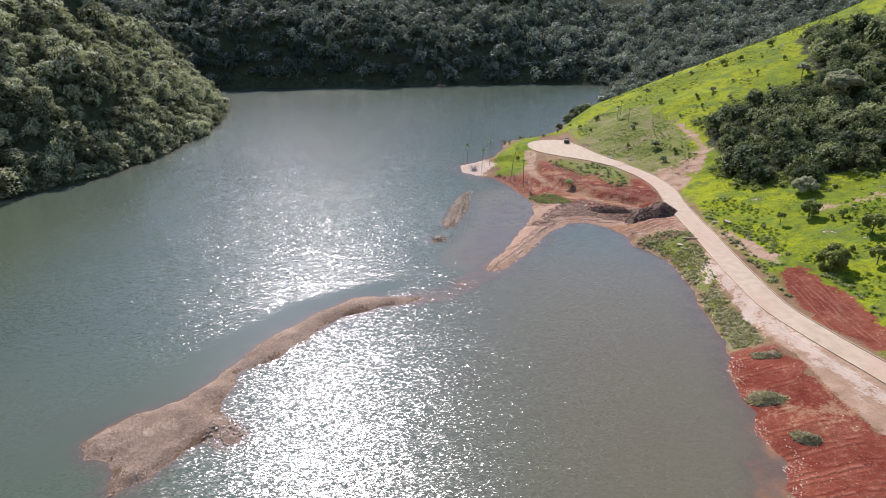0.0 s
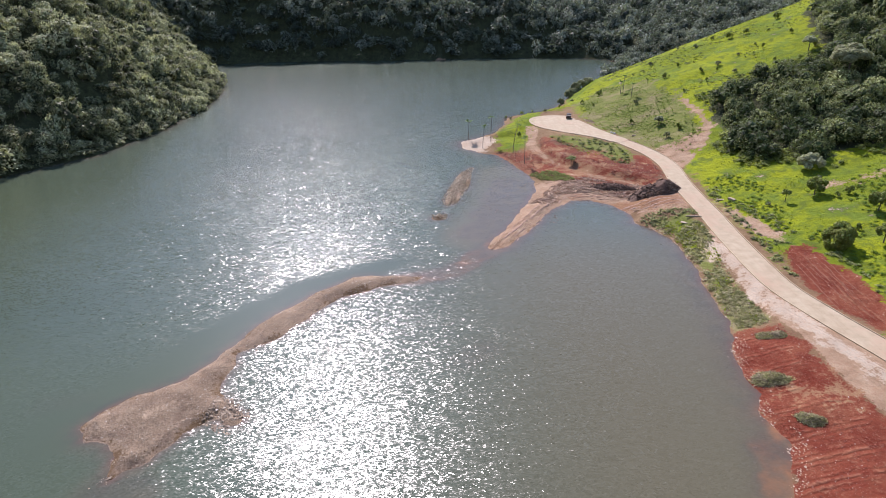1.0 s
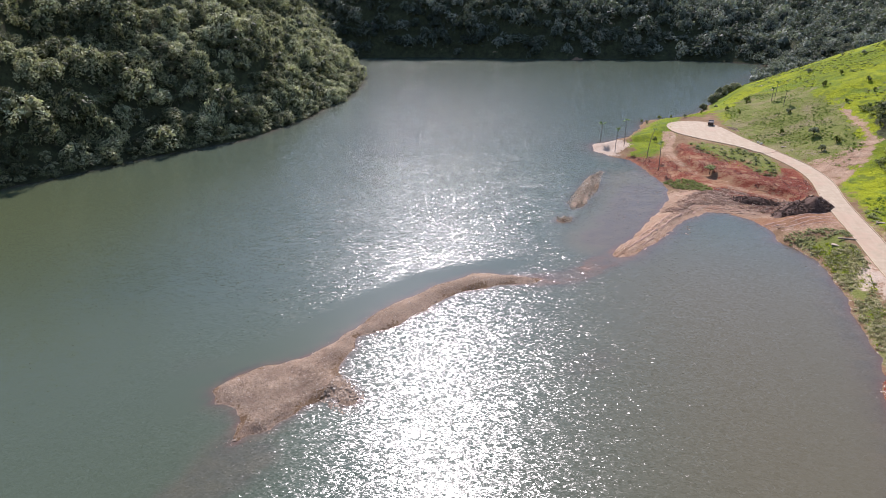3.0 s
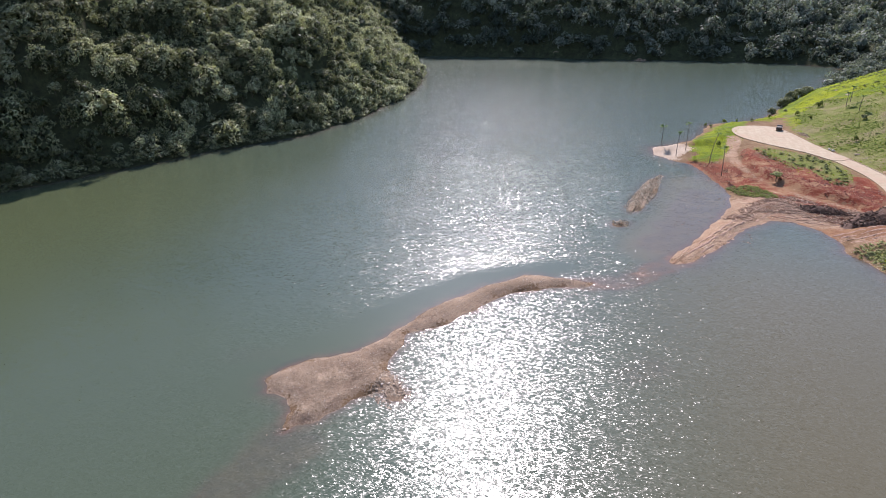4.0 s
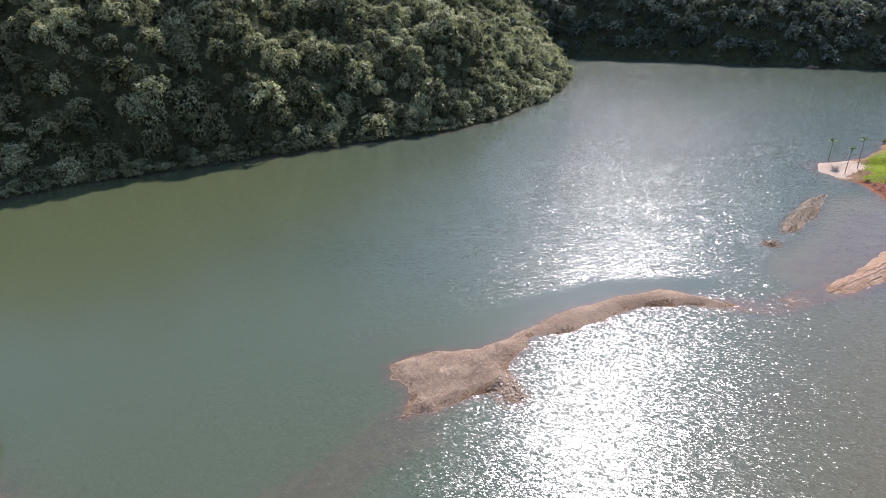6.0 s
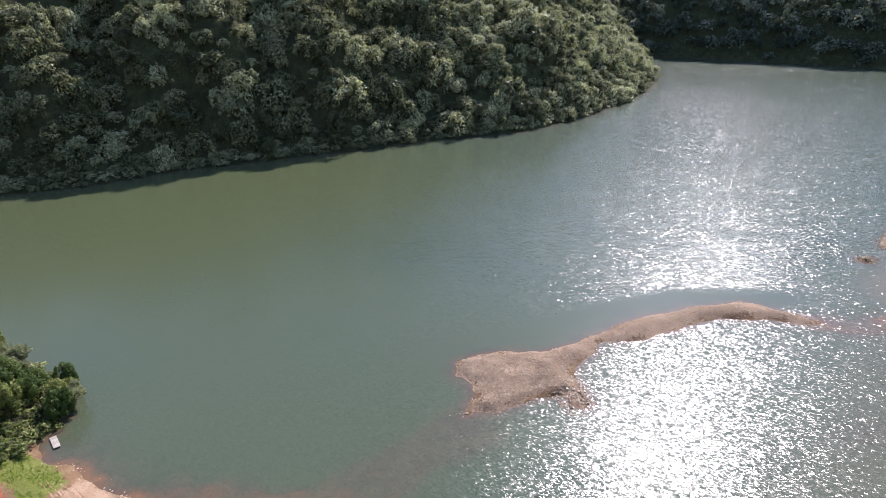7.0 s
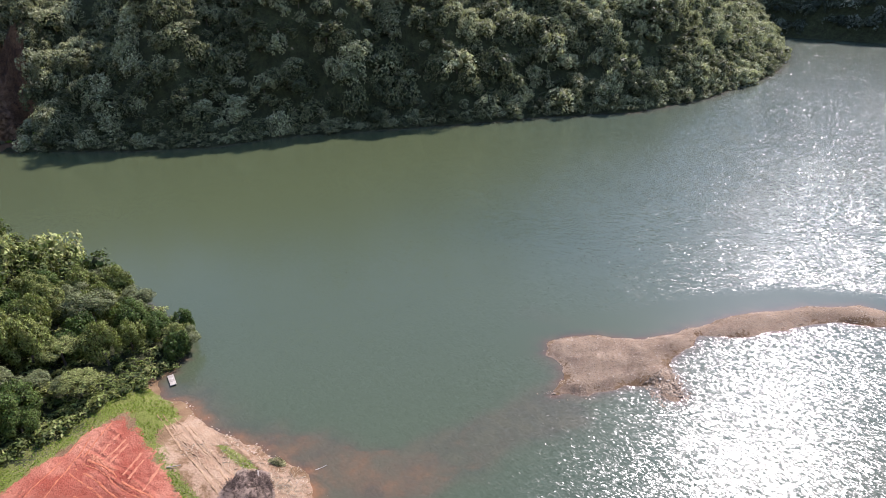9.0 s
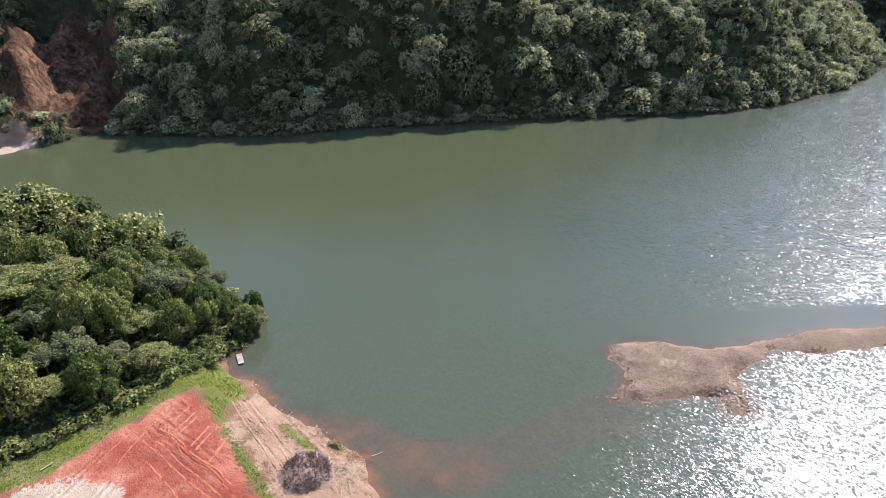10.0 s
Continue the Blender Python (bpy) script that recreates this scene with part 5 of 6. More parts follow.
rows = [(68.2 + 0.95 * k, 120.5 - float(rng.uniform(0, 9)), 67.4 + 1.1 * k + float(rng.uniform(-0.6, 0.6)), 96 + float(rng.uniform(0, 12))) for k in range(7)]
ridges("red_furrows", "crumbled ridges of red earth along the furrows", rows, 0.2, 0.09, plain("ridge_earth", (0.15, 0.045, 0.022), (0.23, 0.095, 0.05), 1.4, 0.95, 0.08), rng)
rows = [(12 + 0.9 * k, 136.5 - 0.6 * k, 30 + 1.0 * k, 167.5 - 1.6 * k) for k in range(4)] + [(32, 163.5 + k, 56, 158.2 + 1.1 * k) for k in range(5)] + [(28, 176 - 2 * k, 50, 169.5 - k) for k in range(4)] + [(43 + 1.3 * k, 154.5 - 1.3 * k, 59, 156.5 - 1.7 * k) for k in range(4)]
ridges("dyke_ridges", "long crumbled wheel ridges along the earth dyke", rows, 0.34, 0.10, plain("dyke_soil", (0.28, 0.165, 0.112), (0.38, 0.255, 0.18), 1.2, 0.95, 0.08), rng)


def sticks(xs, ys, zs, rng, length, thick, flat=0.5):
    """Thin three-sided sticks lying any way."""
    n = len(xs)
    d = rng.normal(size=(n, 3))
    d[:, 2] *= flat
    d /= np.linalg.norm(d, axis=1)[:, None]
    u = np.cross(d, rng.normal(size=(n, 3)))
    u /= np.linalg.norm(u, axis=1)[:, None]
    w = np.cross(d, u)
    ln, th = rng.uniform(*length, n)[:, None] / 2, rng.uniform(*thick, n)[:, None]
    c = np.stack([xs, ys, zs], -1)
    ring = [u, -0.5 * u + 0.87 * w, -0.5 * u - 0.87 * w]
    v = np.stack([c - d * ln + r * th for r in ring] + [c + d * ln + r * th * 0.5 for r in ring], 1)
    f = np.array([(0, 1, 4, 3), (1, 2, 5, 4), (2, 0, 3, 5)])
    return v.reshape(-1, 3), (f[None] + (np.arange(n) * 6)[:, None, None]).reshape(-1, 4)


DEAD = stone_material("dead_wood", (0.26, 0.205, 0.13), (0.48, 0.40, 0.28), (0.42, 0.38, 0.33))
BURNT = stone_material("charred_wood", (0.06, 0.04, 0.03), (0.17, 0.115, 0.085), (0.2, 0.15, 0.12))
DARK_EARTH = plain("dark_earth", (0.07, 0.038, 0.026), (0.14, 0.08, 0.052), 0.6, 0.95, 0.2)
ASH = plain("ash", (0.13, 0.09, 0.066), (0.21, 0.15, 0.11), 1.2, 0.95, 0.05)
SILT = plain("dry_silt", (0.24, 0.15, 0.085), (0.31, 0.21, 0.125), 1.2, 0.95, 0.1)
BRUSH_CORE = plain("packed_brush", (0.13, 0.11, 0.055), (0.21, 0.18, 0.095), 1.5, 0.95, 0.15)


def mound(name, x, y, length, width, height, turn, material, seed, rings=14, spokes=40):
    """An uneven round heap that follows the ground."""
    c, k = math.cos(radians(turn)), math.sin(radians(turn))
    rr = np.repeat(np.linspace(0.02, 1.08, rings), spokes)
    a = np.tile(np.linspace(0, 2 * np.pi, spokes, endpoint=False), rings)
    edge = 1 + 0.34 * wave(np.cos(a) * 2 + seed, np.sin(a) * 2, 0.9, seed, 3)
    u, w = rr * edge * np.cos(a) * length / 2, rr * edge * np.sin(a) * width / 2
    wx, wy = x + u * c - w * k, y + u * k + w * c
    rough = 0.4 * wave(wx + seed, wy, 2.2, seed, 3) + 0.25 * wave(wx + seed, wy, 0.7, seed + 5, 2)
    z = heights(wx, wy) + height * np.clip(1 - rr ** 2, 0, 1) * (1 + rough) + 0.05 - 0.4 * np.clip(rr - 0.95, 0, 1)
    g = np.arange(rings * spokes).reshape(rings, spokes)
    q = np.stack([g[:-1], np.roll(g[:-1], -1, 1), np.roll(g[1:], -1, 1), g[1:]], -1).reshape(-1, 4)
    base = ground_z(x, y)
    return mesh_of(name, np.stack([wx - x, wy - y, z - base], -1), q, material, smooth=True)


def heap(name, label, category, x, y, size, turn, core, twig, count, length, thick, seed, part_name, leafy=False):
    """A heap of earth or brush with sticks or clods over it."""
    r = np.random.default_rng(seed)
    ob = new(name)
    ob.matrix_basis = pose(x, y, ground_z(x, y))
    part("core", mound("core", x, y, *size, turn, core, seed), ob)
    a, q = r.uniform(0, 6.28, count), np.sqrt(r.uniform(0, 1, count))
    u, w = q * np.cos(a) * size[0] / 2, q * np.sin(a) * size[1] / 2
    c, k = math.cos(radians(turn)), math.sin(radians(turn))
    px, py = u * c - w * k, u * k + w * c
    pz = heights(px + x, py + y) - ground_z(x, y) + size[2] * (1 - q ** 2) * r.uniform(0.8, 1.15, count) + 0.05
    v, f = sticks(px, py, pz, r, length, thick)
    tagged(part(part_name, mesh_of(part_name, v, f, twig), ob), kind="stuff")
    if leafy:
        n = 1800
        a, q = r.uniform(0, 6.28, n), np.sqrt(r.uniform(0, 1, n))
        edge = 1.05 + 0.3 * wave(np.cos(a) * 2 + seed, np.sin(a) * 2, 0.9, seed, 3) + 0.12 * r.normal(size=n)
        u, w = q * edge * np.cos(a) * size[0] / 2, q * edge * np.sin(a) * size[1] / 2
        px, py = u * c - w * k, u * k + w * c
        lump = 0.7 + 0.9 * wave(px + seed, py, 1.1, seed + 9, 2)
        pz = heights(px + x, py + y) - ground_z(x, y) + size[2] * np.clip(1.05 - q ** 2, 0, 1) * np.clip(lump, 0.3, 2) * r.uniform(0.8, 1.25, n) + 0.08
        nrm = r.normal(scale=0.5, size=(n, 3)) + np.array([0, 0, 1.0])
        nrm /= np.linalg.norm(nrm, axis=1)[:, None]
        t1 = np.cross(nrm, r.normal(size=(n, 3)))
        t1 /= np.linalg.norm(t1, axis=1)[:, None]
        t2 = np.cross(nrm, t1)
        mid, s1, s2 = np.stack([px, py, pz], -1), r.uniform(0.12, 0.34, (n, 1)), r.uniform(0.05, 0.13, (n, 1))
        lv = np.stack([mid - t1 * s1, mid + t2 * s2, mid + t1 * s1 - t2 * s2], 1).reshape(-1, 3)
        tagged(part("foliage", mesh_of("foliage", lv, np.arange(len(lv)).reshape(-1, 3), LEAF_DRY, {"tint": np.repeat(r.uniform(0, 1, n), 3)}), ob), kind="stuff")
    return tagged(ob, label, category)


heap("earth_heap", "dark heap of dumped earth and roots beside the road", "earth heap", 54.2, 160.5, (13.5, 8, 2.7), 12, DARK_EARTH, CLOD_DARK, 1000, (0.25, 0.9), (0.06, 0.2), 301, "rubble")
heap("earth_heap", "low dark ridge of cleared earth on the dyke", "earth heap", 45.5, 167.5, (12, 3.5, 0.9), -20, DARK_EARTH, CLOD_DARK, 500, (0.3, 1.2), (0.05, 0.14), 302, "rubble")
heap("brush_pile", "grey pile of cut dry brush by the shore", "brush pile", 52.8, 91.6, (4.0, 2.0, 0.5), -25, BRUSH_CORE, DEAD, 150, (0.5, 1.6), (0.015, 0.05), 303, "brushwood", True)
heap("brush_pile", "long grey-green pile of cut brush by the shore", "brush pile", 47.8, 80.8, (4.6, 3.0, 0.55), -20, BRUSH_CORE, DEAD, 180, (0.5, 1.6), (0.015, 0.05), 304, "brushwood", True)
heap("brush_pile", "dark grey pile of cut brush on red soil", "brush pile", 48.7, 71.0, (3.4, 1.7, 0.5), -40, BRUSH_CORE, DEAD, 130, (0.5, 1.5), (0.015, 0.05), 305, "brushwood", True)
heap("burnt_pile", "charred black pile of burnt branches on pale ash", "burnt pile", -57.6, 22.6, (7.4, 5.6, 0.4), 142, ASH, BURNT, 2600, (0.3, 1.3), (0.012, 0.04), 306, "charred_wood")
heap("driftwood", "tangle of bleached driftwood and reeds at the waterline", "driftwood", -56.0, 26.4, (4.2, 1.6, 0.05), 10, SILT, DEAD, 130, (0.3, 1.3), (0.015, 0.04), 307, "brushwood")
heap("brush_pile", "small dark tuft of drowned brush at the waterline", "brush pile", -60.6, 28.3, (2.0, 1.1, 0.6), 20, BRUSH_CORE, DEAD, 70, (0.3, 0.9), (0.015, 0.04), 308, "brushwood", True)

# litter on the home beach
hx, hy = scatter(rng, (-75, -46, 20, 31), 0.5, lambda x, y: (heights(x, y) > 0.03) & (-signed(x, y, LAKE) < 5.5 + 2 * wave(x, y, 5, 96, 2)) & (x > -72 + 0.5 * (y - 20)) & (wave(x, y, 2.2, 97, 2) > -0.1))
sv, sf = sticks(hx, hy, heights(hx, hy) + 0.04, rng, (0.2, 1.1), (0.012, 0.05), 0.15)
tagged(new("beach_litter", mesh_of("beach_litter", sv, sf, DEAD)), "bleached twigs and straw strewn over the beach", "litter", kind="stuff")
# uprooted brush strewn along the dyke and below the bench
hx, hy = scatter(rng, (18, 60, 140, 182), 0.42, lambda x, y: (signed(x, y, [(22, 160), (30, 172), (38, 177), (47, 172), (58, 166), (60, 161), (50, 160), (40, 164), (32, 164), (26, 157)]) > 0) & (wave(x, y, 4, 82, 2) > -0.05))
sv, sf = sticks(hx, hy, heights(hx, hy) + 0.1, rng, (0.5, 2.2), (0.03, 0.10), 0.2)
tagged(new("strewn_brush", mesh_of("strewn_brush", sv, sf, stone_material("earthy_brush", (0.27, 0.16, 0.105), (0.58, 0.43, 0.30), (0.62, 0.5, 0.36)))), "brown roots and brush strewn over the graded earth", "brush", kind="stuff")

# ---- palms ----
def frond_mesh(seed, count, length, droop, material):
    """Feather fronds round a tuft."""
    r = random.Random(seed)
    v, f, t = [], [], []
    for i in range(count):
        a = 2 * math.pi * (i + r.random() * 0.7) / count
        rise = r.uniform(0.3, 1.25)
        ln = length * r.uniform(0.75, 1.1)
        pts = []
        for k in range(7):
            s = k / 6
            e = rise - droop * s * s
            pts.append((ln * s * math.cos(rise * 0.8) * 0.9 + 0.02, ln * (math.sin(rise) * s - droop * 0.55 * s * s)))
        ca, sa = math.cos(a), math.sin(a)
        tint = r.uniform(0.2, 0.8)
        for k in range(6):
            (x0, z0), (x1, z1) = pts[k], pts[k + 1]
            for side in (-1, 1):
                w = length * 0.20 * math.sin(math.pi * (k + 0.8) / 7.2)
                q = [(x0, 0, z0), (x1, 0, z1), (x1 + 0.10, side * w, z1 - 0.35 * w), (x0 + 0.14, side * w * 0.9, z0 - 0.35 * w)]
                b = len(v)
                v += [(x * ca - y * sa, x * sa + y * ca, z) for x, y, z in q]
                f.append((b, b + 1, b + 2, b + 3))
                t += [tint] * 4
    return mesh_of("crown", v, f, material, {"tint": t})


PALM_BARK = plain("palm_bark", (0.15, 0.12, 0.10), (0.25, 0.21, 0.17), 2.5, 0.9, 0.04)


def palm(x, y, h, lean, seed, label, fronds=9, length=1.1, group="young palms on the headland"):
    ob = new("palm_tree")
    ob.matrix_basis = pose(x, y, ground_z(x, y) - 0.1)
    tv, tf = trunk_arrays(0.11, 0.065, h, 8, lean, 8)
    part("trunk", mesh_of("trunk", tv, tf, PALM_BARK, smooth=True), ob)
    top = part("crown", frond_mesh(seed, fronds, length, 1.0, LEAF_PALM), ob)
    top.matrix_basis = pose(lean[0], lean[1], h - 0.05)
    return tagged(ob, label, "palm tree", group)


palm(8.4, 222.6, 6.6, (0.2, 0.0), 1, "tall thin transplanted palm on the sandy tip", 12, 1.9)
palm(12.8, 213.2, 7.4, (0.6, 0.5), 2, "slim dark palm with bunched fronds on the sand", 10, 1.5)
palm(15.8, 217.4, 8.8, (0.2, 0.2), 3, "tallest slender palm with a small tuft of fronds", 10, 1.5)
palm(22.2, 206.2, 9.2, (1.6, 1.0), 4, "leaning bare-stemmed palm on red soil", 8, 1.2)
palm(24.6, 194.6, 8.2, (-0.1, 0.3), 5, "straight slender palm with bunched fronds", 10, 1.5)
for i, (x, y, h) in enumerate([(69.2, 257.6, 4.6), (71.6, 262.8, 5.4), (71.0, 248.8, 4.8)]):
    palm(x, y, h, (0.2 * i, 0.1), 11 + i, "dark palm with a drooping crown on the knoll", 11, 1.7, "palms on the knoll")

# ---- field trees ----
def lone(x, y, radius, up, stem, seed, label, leaves=1300, size=0.075, material=None, tint=0.3, flat=0.8, low=-0.1, group=""):
    ob = tree_kind(seed, radius, up, stem, int(leaves * 2.4), size * 1.35, material or LEAF_FIELD, min(1.0, tint + 0.3), flat, 15, low, core=0.3)
    stand(ob, x, y, seed * 37.0)
    return tagged(ob, label, "tree", group)


lone(79.5, 144.0, 1.0, 1.2, 1.9, 401, "small young tree with a thin crown in the pasture", 380, 0.12)
lone(86.2, 144.4, 2.2, 1.9, 1.9, 402, "round-topped shade tree in the pasture", 1500, flat=1.0, low=-0.7)
lone(78.4, 119.6, 3.1, 3.4, 0.9, 403, "large green bushy tree above the red field", 2600, 0.06, LEAF_FIELD, 0.3, 0.95, -0.8)
lone(86.4, 118.2, 1.9, 1.6, 2.0, 404, "green pasture tree with a bare trunk", 1100, 0.08, LEAF_FIELD, 0.3, 1.0, -0.7)
lone(92.5, 130.6, 2.2, 2.0, 2.0, 405, "dark green pasture tree casting a round shadow", 1400, flat=1.0, low=-0.7)
lone(92.0, 158.5, 3.0, 2.6, 1.2, 406, "broad bushy tree at the edge of the woods", 2000, 0.065, LEAF_WOODS, 0.5, 0.9, -0.6)
lone(37.7, 188.4, 1.7, 1.1, 1.6, 407, "small tree with a flat crown on the cut bank", 900, 0.08, LEAF_NEAR, 0.3, 0.6)
lone(72.0, 217.2, 1.8, 1.6, 1.2, 408, "thin spreading young tree on the knoll", 500, 0.09, LEAF_WOODS, 0.3)
lone(128.5, 237.5, 2.6, 2.2, 2.6, 409, "open-crowned grey tree on the grassy hill", 900, 0.07, LEAF_WOODS, 0.5)
lone(124.0, 204.0, 6.2, 4.2, 6.5, 410, "great wide-crowned tree rising over the valley woods", 4200, 0.045, LEAF_WOODS, 0.35, 0.8, -0.2)

# saplings over the hill and lawn
SAPLING = [tree_kind(450 + i, (0.55, 0.75, 0.9)[i], (0.8, 0.7, 1.0)[i], (0.5, 0.4, 0.7)[i], 420, 0.17, (LEAF_FIELD, LEAF_WOODS, LEAF_FIELD)[i], (0.5, 0.6, 0.6)[i], 0.95, 9, -0.5) for i in range(3)]
spots = [(24.5, 258, 0.9), (26, 253, 0.8), (31, 258.5, 0.8), (34.7, 255, 0.8), (39.5, 255, 0.9), (26, 224.5, 0.9), (46.2, 261, 0.9), (53.3, 272, 0.9), (55.3, 261.6, 0.9), (57.9, 252.8, 0.9),
         (71.2, 205.2, 1.5), (75.9, 208.9, 1.1), (65.1, 224.4, 1.2), (70.7, 241.2, 1.2), (62.9, 266.1, 1.2), (85, 256, 1.5), (102.3, 249.4, 1.5), (117, 278, 1.5), (93.4, 265.9, 1.2),
         (87.6, 283, 1.3), (135.9, 281, 1.5), (119.9, 253.5, 1.2), (106, 284, 1.2), (122.8, 276, 1.3), (131, 239, 1.4), (104.3, 238.6, 1.1), (95.9, 248.3, 1.0), (131.4, 257.3, 1.3)]
for i in range(12):
    spots.append((float(rng.uniform(80, 145)), float(rng.uniform(236, 296)), float(rng.uniform(0.6, 1.1))))
for i in range(5):
    spots.append((float(rng.uniform(74, 98)), float(rng.uniform(118, 158)), float(rng.uniform(0.7, 1.3))))
seen_kind = set()
for i, (x, y, size) in enumerate(spots):
    k = i % 3
    m = pose(x, y, ground_z(x, y) - 0.08, 0, 0, i * 71.0) @ Matrix.Diagonal((size, size, size, 1))
    ob = SAPLING[k] if k not in seen_kind else copy_thing(SAPLING[k], m)
    seen_kind.add(k)
    ob.matrix_basis = m
    ob.name = "sapling"
    tagged(ob, ("small green sapling growing in the grass", "grey-green shrub growing in the grass", "young bushy tree growing in the grass")[k], "sapling", "saplings on the grassland")

# shoreline trees behind the knoll
for i, (x, y, r) in enumerate([(50, 279, 1.6), (55, 290, 2.2), (60, 299, 2.8), (65, 309, 2.6), (71, 322, 3.0), (58, 296, 2.0)]):
    lone(x, y, r, r * 0.95, r * 0.5, 470 + i, "dark green waterside tree behind the knoll", 900, 0.09, LEAF_WOODS, 0.15, 0.9, -0.7, "waterside trees")


# ---- made things ----
def box(name, x0, x1, y0, y1, z0, z1, material, bevel=0.03, taper=0.0):
    bm = bmesh.new()
    bmesh.ops.create_cube(bm, size=1.0)
    for v in bm.verts:
        t = taper if v.co.z > 0 else 0.0
        v.co = Vector((x0 + (x1 - x0) * (v.co.x + 0.5), y0 + (y1 - y0) * (v.co.y + 0.5), z0 + (z1 - z0) * (v.co.z + 0.5)))
        if t:
            v.co.y += t if v.co.y < (y0 + y1) / 2 else -t
    if bevel:
        bmesh.ops.bevel(bm, geom=bm.edges[:], offset=bevel, segments=2, affect="EDGES")
    me = bpy.data.meshes.new(name)
    bm.to_mesh(me)
    bm.free()
    me.materials.append(material)
    return me


def wheel_mesh(name, r, w, material, seg=18, hollow=0.0):
    bm = bmesh.new()
    bmesh.ops.create_cone(bm, cap_ends=True, segments=seg, radius1=r, radius2=r, depth=w)
    bmesh.ops.bevel(bm, geom=[e for e in bm.edges if len(e.link_faces) == 2 and any(len(f.verts) > 4 for f in e.link_faces)], offset=0.05, segments=2, affect="EDGES")
    bmesh.ops.rotate(bm, verts=bm.verts, cent=(0, 0, 0), matrix=Matrix.Rotation(math.pi / 2, 3, "Y"))
    me = bpy.data.meshes.new(name)
    bm.to_mesh(me)
    bm.free()
    me.materials.append(material)
    return me


PAINT = plain("truck_paint", (0.035, 0.03, 0.03), (0.06, 0.05, 0.045), 1.0, 0.4, 0.01)
ROOF_DUST = plain("dusty_paint", (0.05, 0.04, 0.034), (0.08, 0.062, 0.05), 1.5, 0.7, 0.01)
RUBBER = plain("rubber", (0.02, 0.02, 0.02), (0.035, 0.03, 0.03), 4, 0.9, 0.01)
STEEL = plain("wheel_steel", (0.25, 0.25, 0.25), (0.35, 0.34, 0.33), 3, 0.45, 0.01, 0.8)
GLASS = plain("dark_glass", (0.015, 0.018, 0.02), (0.02, 0.025, 0.028), 1, 0.08, 0.0)
truck = new("truck")
part("chassis", box("chassis", -0.45, 0.45, -2.3, 2.4, 0.45, 0.65, RUBBER), truck)
part("cargo_bed", box("cargo_bed", -1.1, 1.1, -2.5, 0.8, 0.7, 1.75, PAINT, 0.04), truck, "dark cargo bed")
part("load_cover", box("load_cover", -1.02, 1.02, -2.4, 0.7, 1.75, 1.92, ROOF_DUST, 0.08), truck, "dusty pale cover")
cab = part("cab", box("cab", -1.05, 1.05, 0.9, 2.5, 0.6, 2.3, PAINT, 0.09, 0.14), truck)
part("window", box("window", -0.85, 0.85, 0.93, 1.01, 1.5, 2.05, GLASS, 0.01), cab)
part("window", box("window", -0.88, 0.88, 2.40, 2.48, 1.4, 2.0, GLASS, 0.01), cab)
for x in (-0.92, 0.92):
    for y in (-1.5, 1.75):
        w = part("wheel", wheel_mesh("wheel", 0.46, 0.28, RUBBER), truck)
        w.matrix_basis = pose(x, y, 0.46)
        rim = part("rim", wheel_mesh("rim", 0.24, 0.30, STEEL, 14), w)
    part("tail_light", box("tail_light", x - 0.1, x + 0.1, -2.53, -2.48, 0.75, 0.9, plain("tail_lens", (0.3, 0.01, 0.01), (0.4, 0.02, 0.01), 2, 0.3, 0.0), 0.01), truck)
truck.matrix_basis = pose(46.6, 242.4, 3.24, 0, 0, -14) @ Matrix.Diagonal((0.80, 0.62, 0.66, 1))
tagged(truck, "dark dusty truck parked at the end of the road", "truck")

PLANK = plain("weathered_plank", (0.30, 0.26, 0.21), (0.44, 0.40, 0.34), 2.0, 0.85, 0.02)
HULL = plain("pontoon_hull", (0.06, 0.05, 0.045), (0.11, 0.09, 0.07), 2.0, 0.7, 0.02)
pontoon = new("pontoon")
for x in (-0.34, 0.34):
    part("float", box("float", x - 0.16, x + 0.16, -2.0, 2.0, -0.12, 0.18, HULL, 0.08), pontoon)
for i in range(12):
    y = -1.98 + i * 0.33
    part("plank", box("plank", -0.56, 0.56, y, y + 0.30, 0.182, 0.232, PLANK, 0.012), pontoon)
part("rail", box("rail", -0.56, 0.56, -1.98, -1.86, 0.235, 0.30, PLANK, 0.02), pontoon)
pontoon.matrix_basis = pose(-87.7, 26.6, 0.02, 0, 0, 75) @ Matrix.Diagonal((0.8, 0.75, 0.8, 1))
tagged(pontoon, "small weathered plank pontoon moored at the muddy bank", "pontoon")

SLAB = plain("broken_concrete", (0.27, 0.21, 0.145), (0.36, 0.29, 0.21), 1.2, 0.9, 0.03)


def block(name, label, x, y, size, turn, tilt=0.0, lift=0.0, material=None, cat="concrete block"):
    ob = new(name, box(name, -size[0] / 2, size[0] / 2, -size[1] / 2, size[1] / 2, -size[2] / 2, size[2] / 2, material or SLAB, 0.05))
    ob.matrix_basis = pose(x, y, ground_z(x, y) + size[2] * 0.4 + lift, tilt, 0, turn)
    return tagged(ob, label, cat)


block("culvert_wall", "low pale concrete wall of the culvert", 57.6, 141.6, (3.6, 0.3, 0.3), -6, 0, 0, None, "culvert wall")
block("concrete_apron", "flat pale concrete apron at the culvert outlet", 55.2, 140.4, (1.7, 1.0, 0.14), -25, 0, 0, None, "concrete slab")
block("concrete_block", "broken pale concrete block in the weeds", 70.0, 150.6, (0.9, 1.8, 0.5), 30, 4)
block("concrete_block", "fallen pale slab beside the road", 67.6, 151.5, (1.8, 0.7, 0.25), -12, 2)

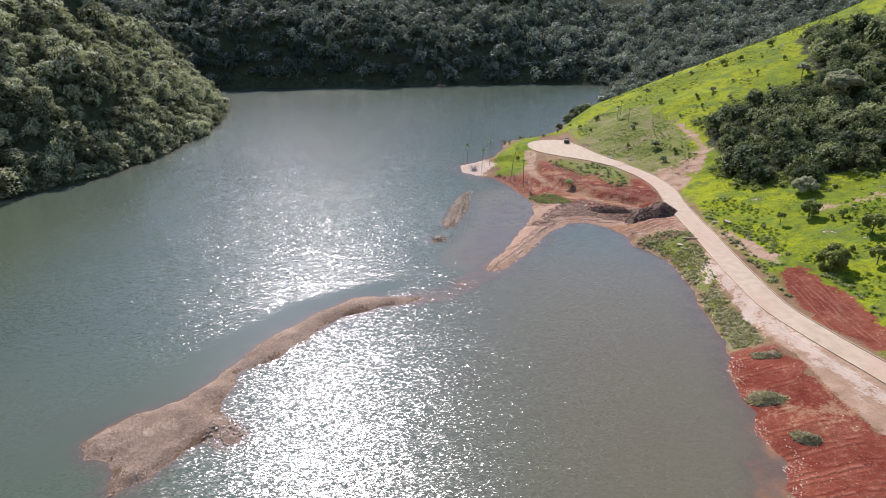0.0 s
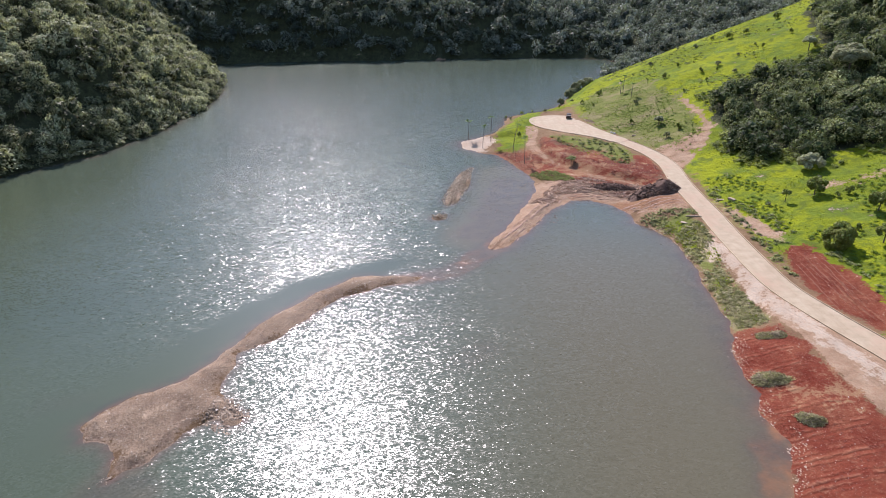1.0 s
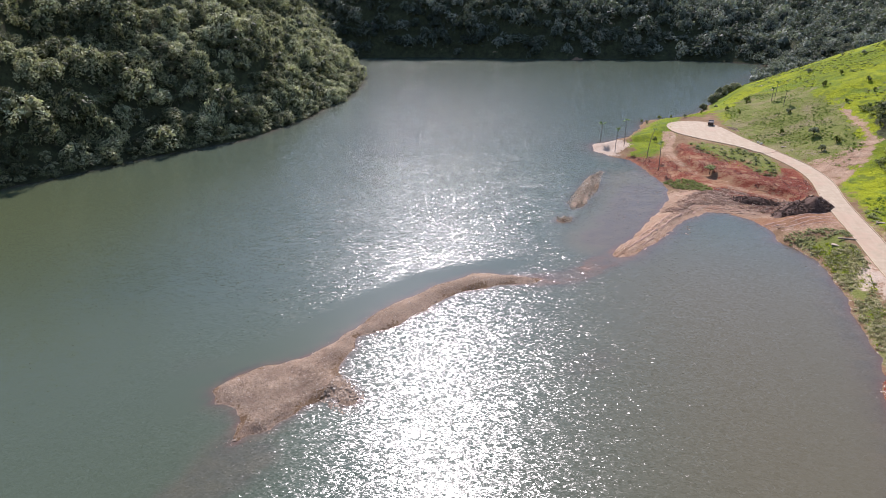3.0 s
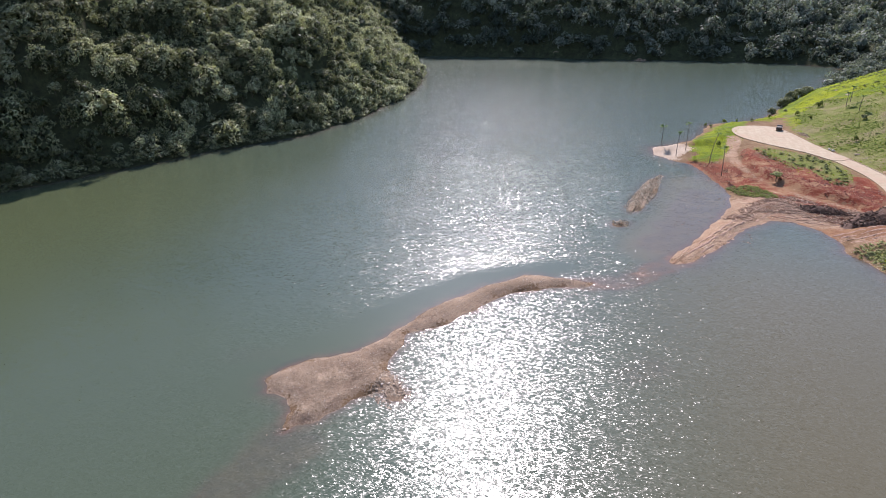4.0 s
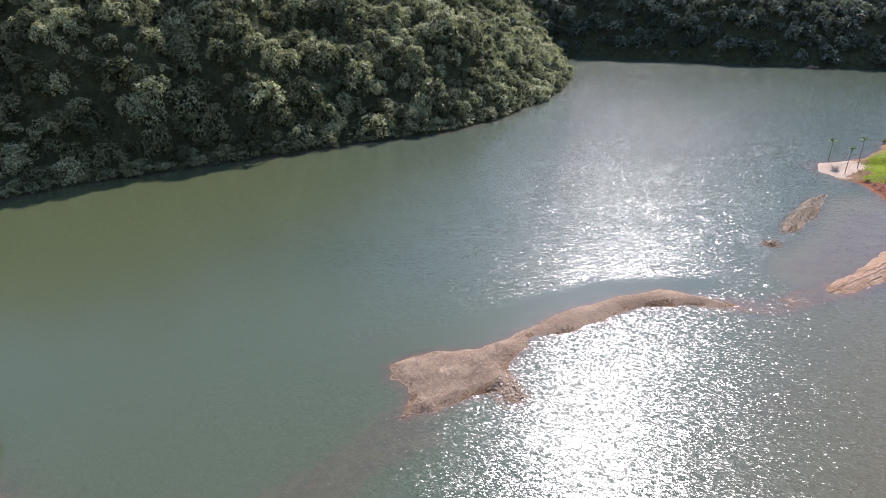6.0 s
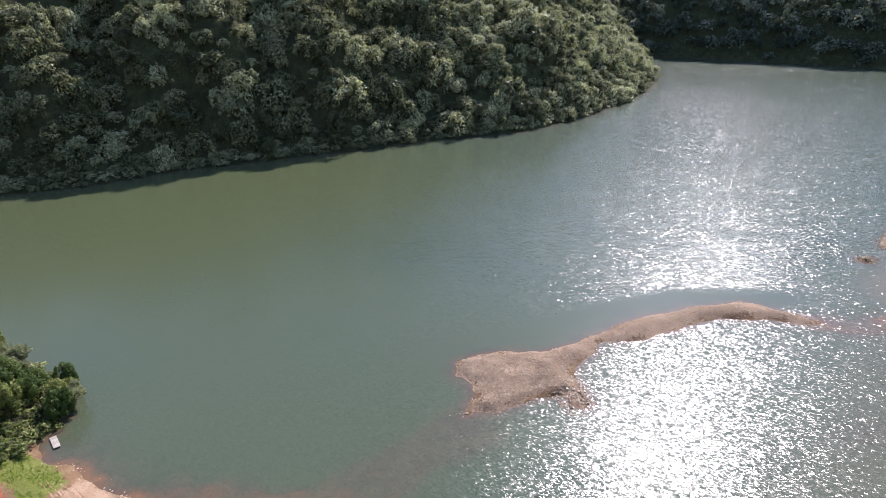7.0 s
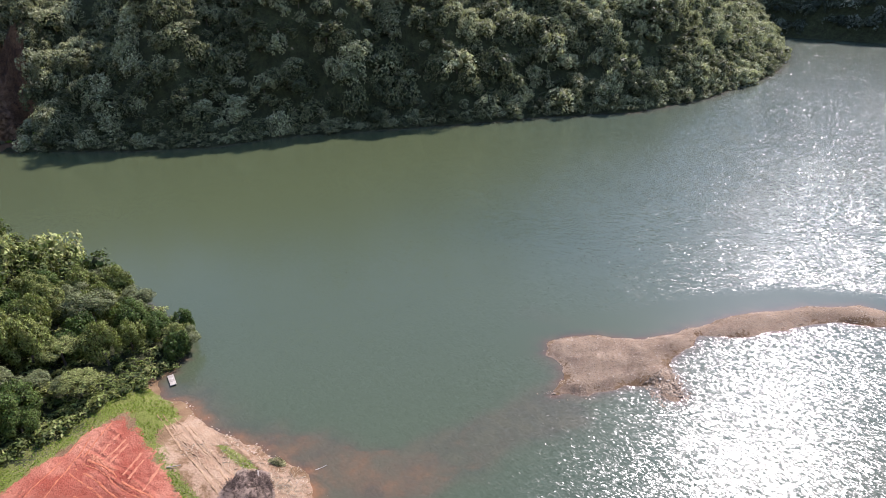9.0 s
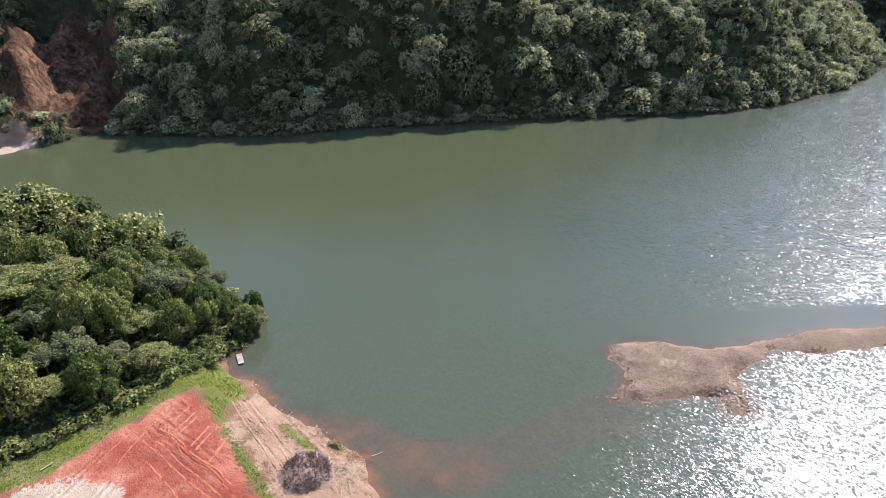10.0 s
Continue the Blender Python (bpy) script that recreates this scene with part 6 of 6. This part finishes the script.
def pole(label, x, y, length, turn, r=0.07):
    tv, tf = trunk_arrays(r, r * 0.7, length, 8, (0.1, 0.05), 4)
    ob = new("wooden_pole", mesh_of("wooden_pole", tv, tf, PLANK, smooth=True))
    ob.matrix_basis = pose(x, y, ground_z(x, y) + r * 0.8 + 0.06, 88, 0, turn)
    return tagged(ob, label, "pole", "loose poles")


pole("pale wooden pole lying in the grass strip", -68.1, 17.5, 1.7, 140)
pole("pale wooden pole at the foot of the grove", -78.7, -2.7, 1.6, 190, 0.09)
pole("short weathered log on the shore", -60.2, 25.4, 1.1, 60, 0.12)
pole("bleached log at the water's edge", -56.2, 31.0, 1.6, 160)

# litter by the end of the road
SACK = plain("white_sack", (0.55, 0.50, 0.44), (0.66, 0.62, 0.55), 2.0, 0.8, 0.04)


def sack(label, x, y, size, turn, seed):
    """A slumped sack."""
    r = random.Random(seed)
    bm = bmesh.new()
    bmesh.ops.create_icosphere(bm, subdivisions=3, radius=1.0)
    for v in bm.verts:
        f = 1 + 0.18 * math.sin(5 * v.co.x + seed) * math.cos(4 * v.co.y) + 0.05 * r.uniform(-1, 1)
        v.co = Vector((v.co.x * size[0] * f, v.co.y * size[1] * f, max(v.co.z, -0.55) * size[2] * f))
    me = bpy.data.meshes.new("sack")
    bm.to_mesh(me)
    bm.free()
    me.materials.append(SACK)
    ob = new("sack", me)
    ob.matrix_basis = pose(x, y, ground_z(x, y) + 0.5 * size[2], 0, 0, turn)
    return tagged(ob, label, "sack", "white sacks by the road")


sack("slumped white sack beside the concrete road", 57.9, 218.6, (0.55, 0.35, 0.3), 20, 1)
sack("small white sack beside the concrete road", 57.2, 219.9, (0.4, 0.35, 0.3), 70, 2)
block("concrete_block", "pale fallen slab lying in the knoll grass", 63.4, 214.0, (1.9, 0.7, 0.2), 10, 3)
heap("brush_pile", "long low line of dry branches behind the truck", "brush pile", 53.2, 236.8, (5.5, 1.3, 0.3), -68, SILT, DEAD, 120, (0.6, 2.0), (0.02, 0.06), 309, "brushwood")
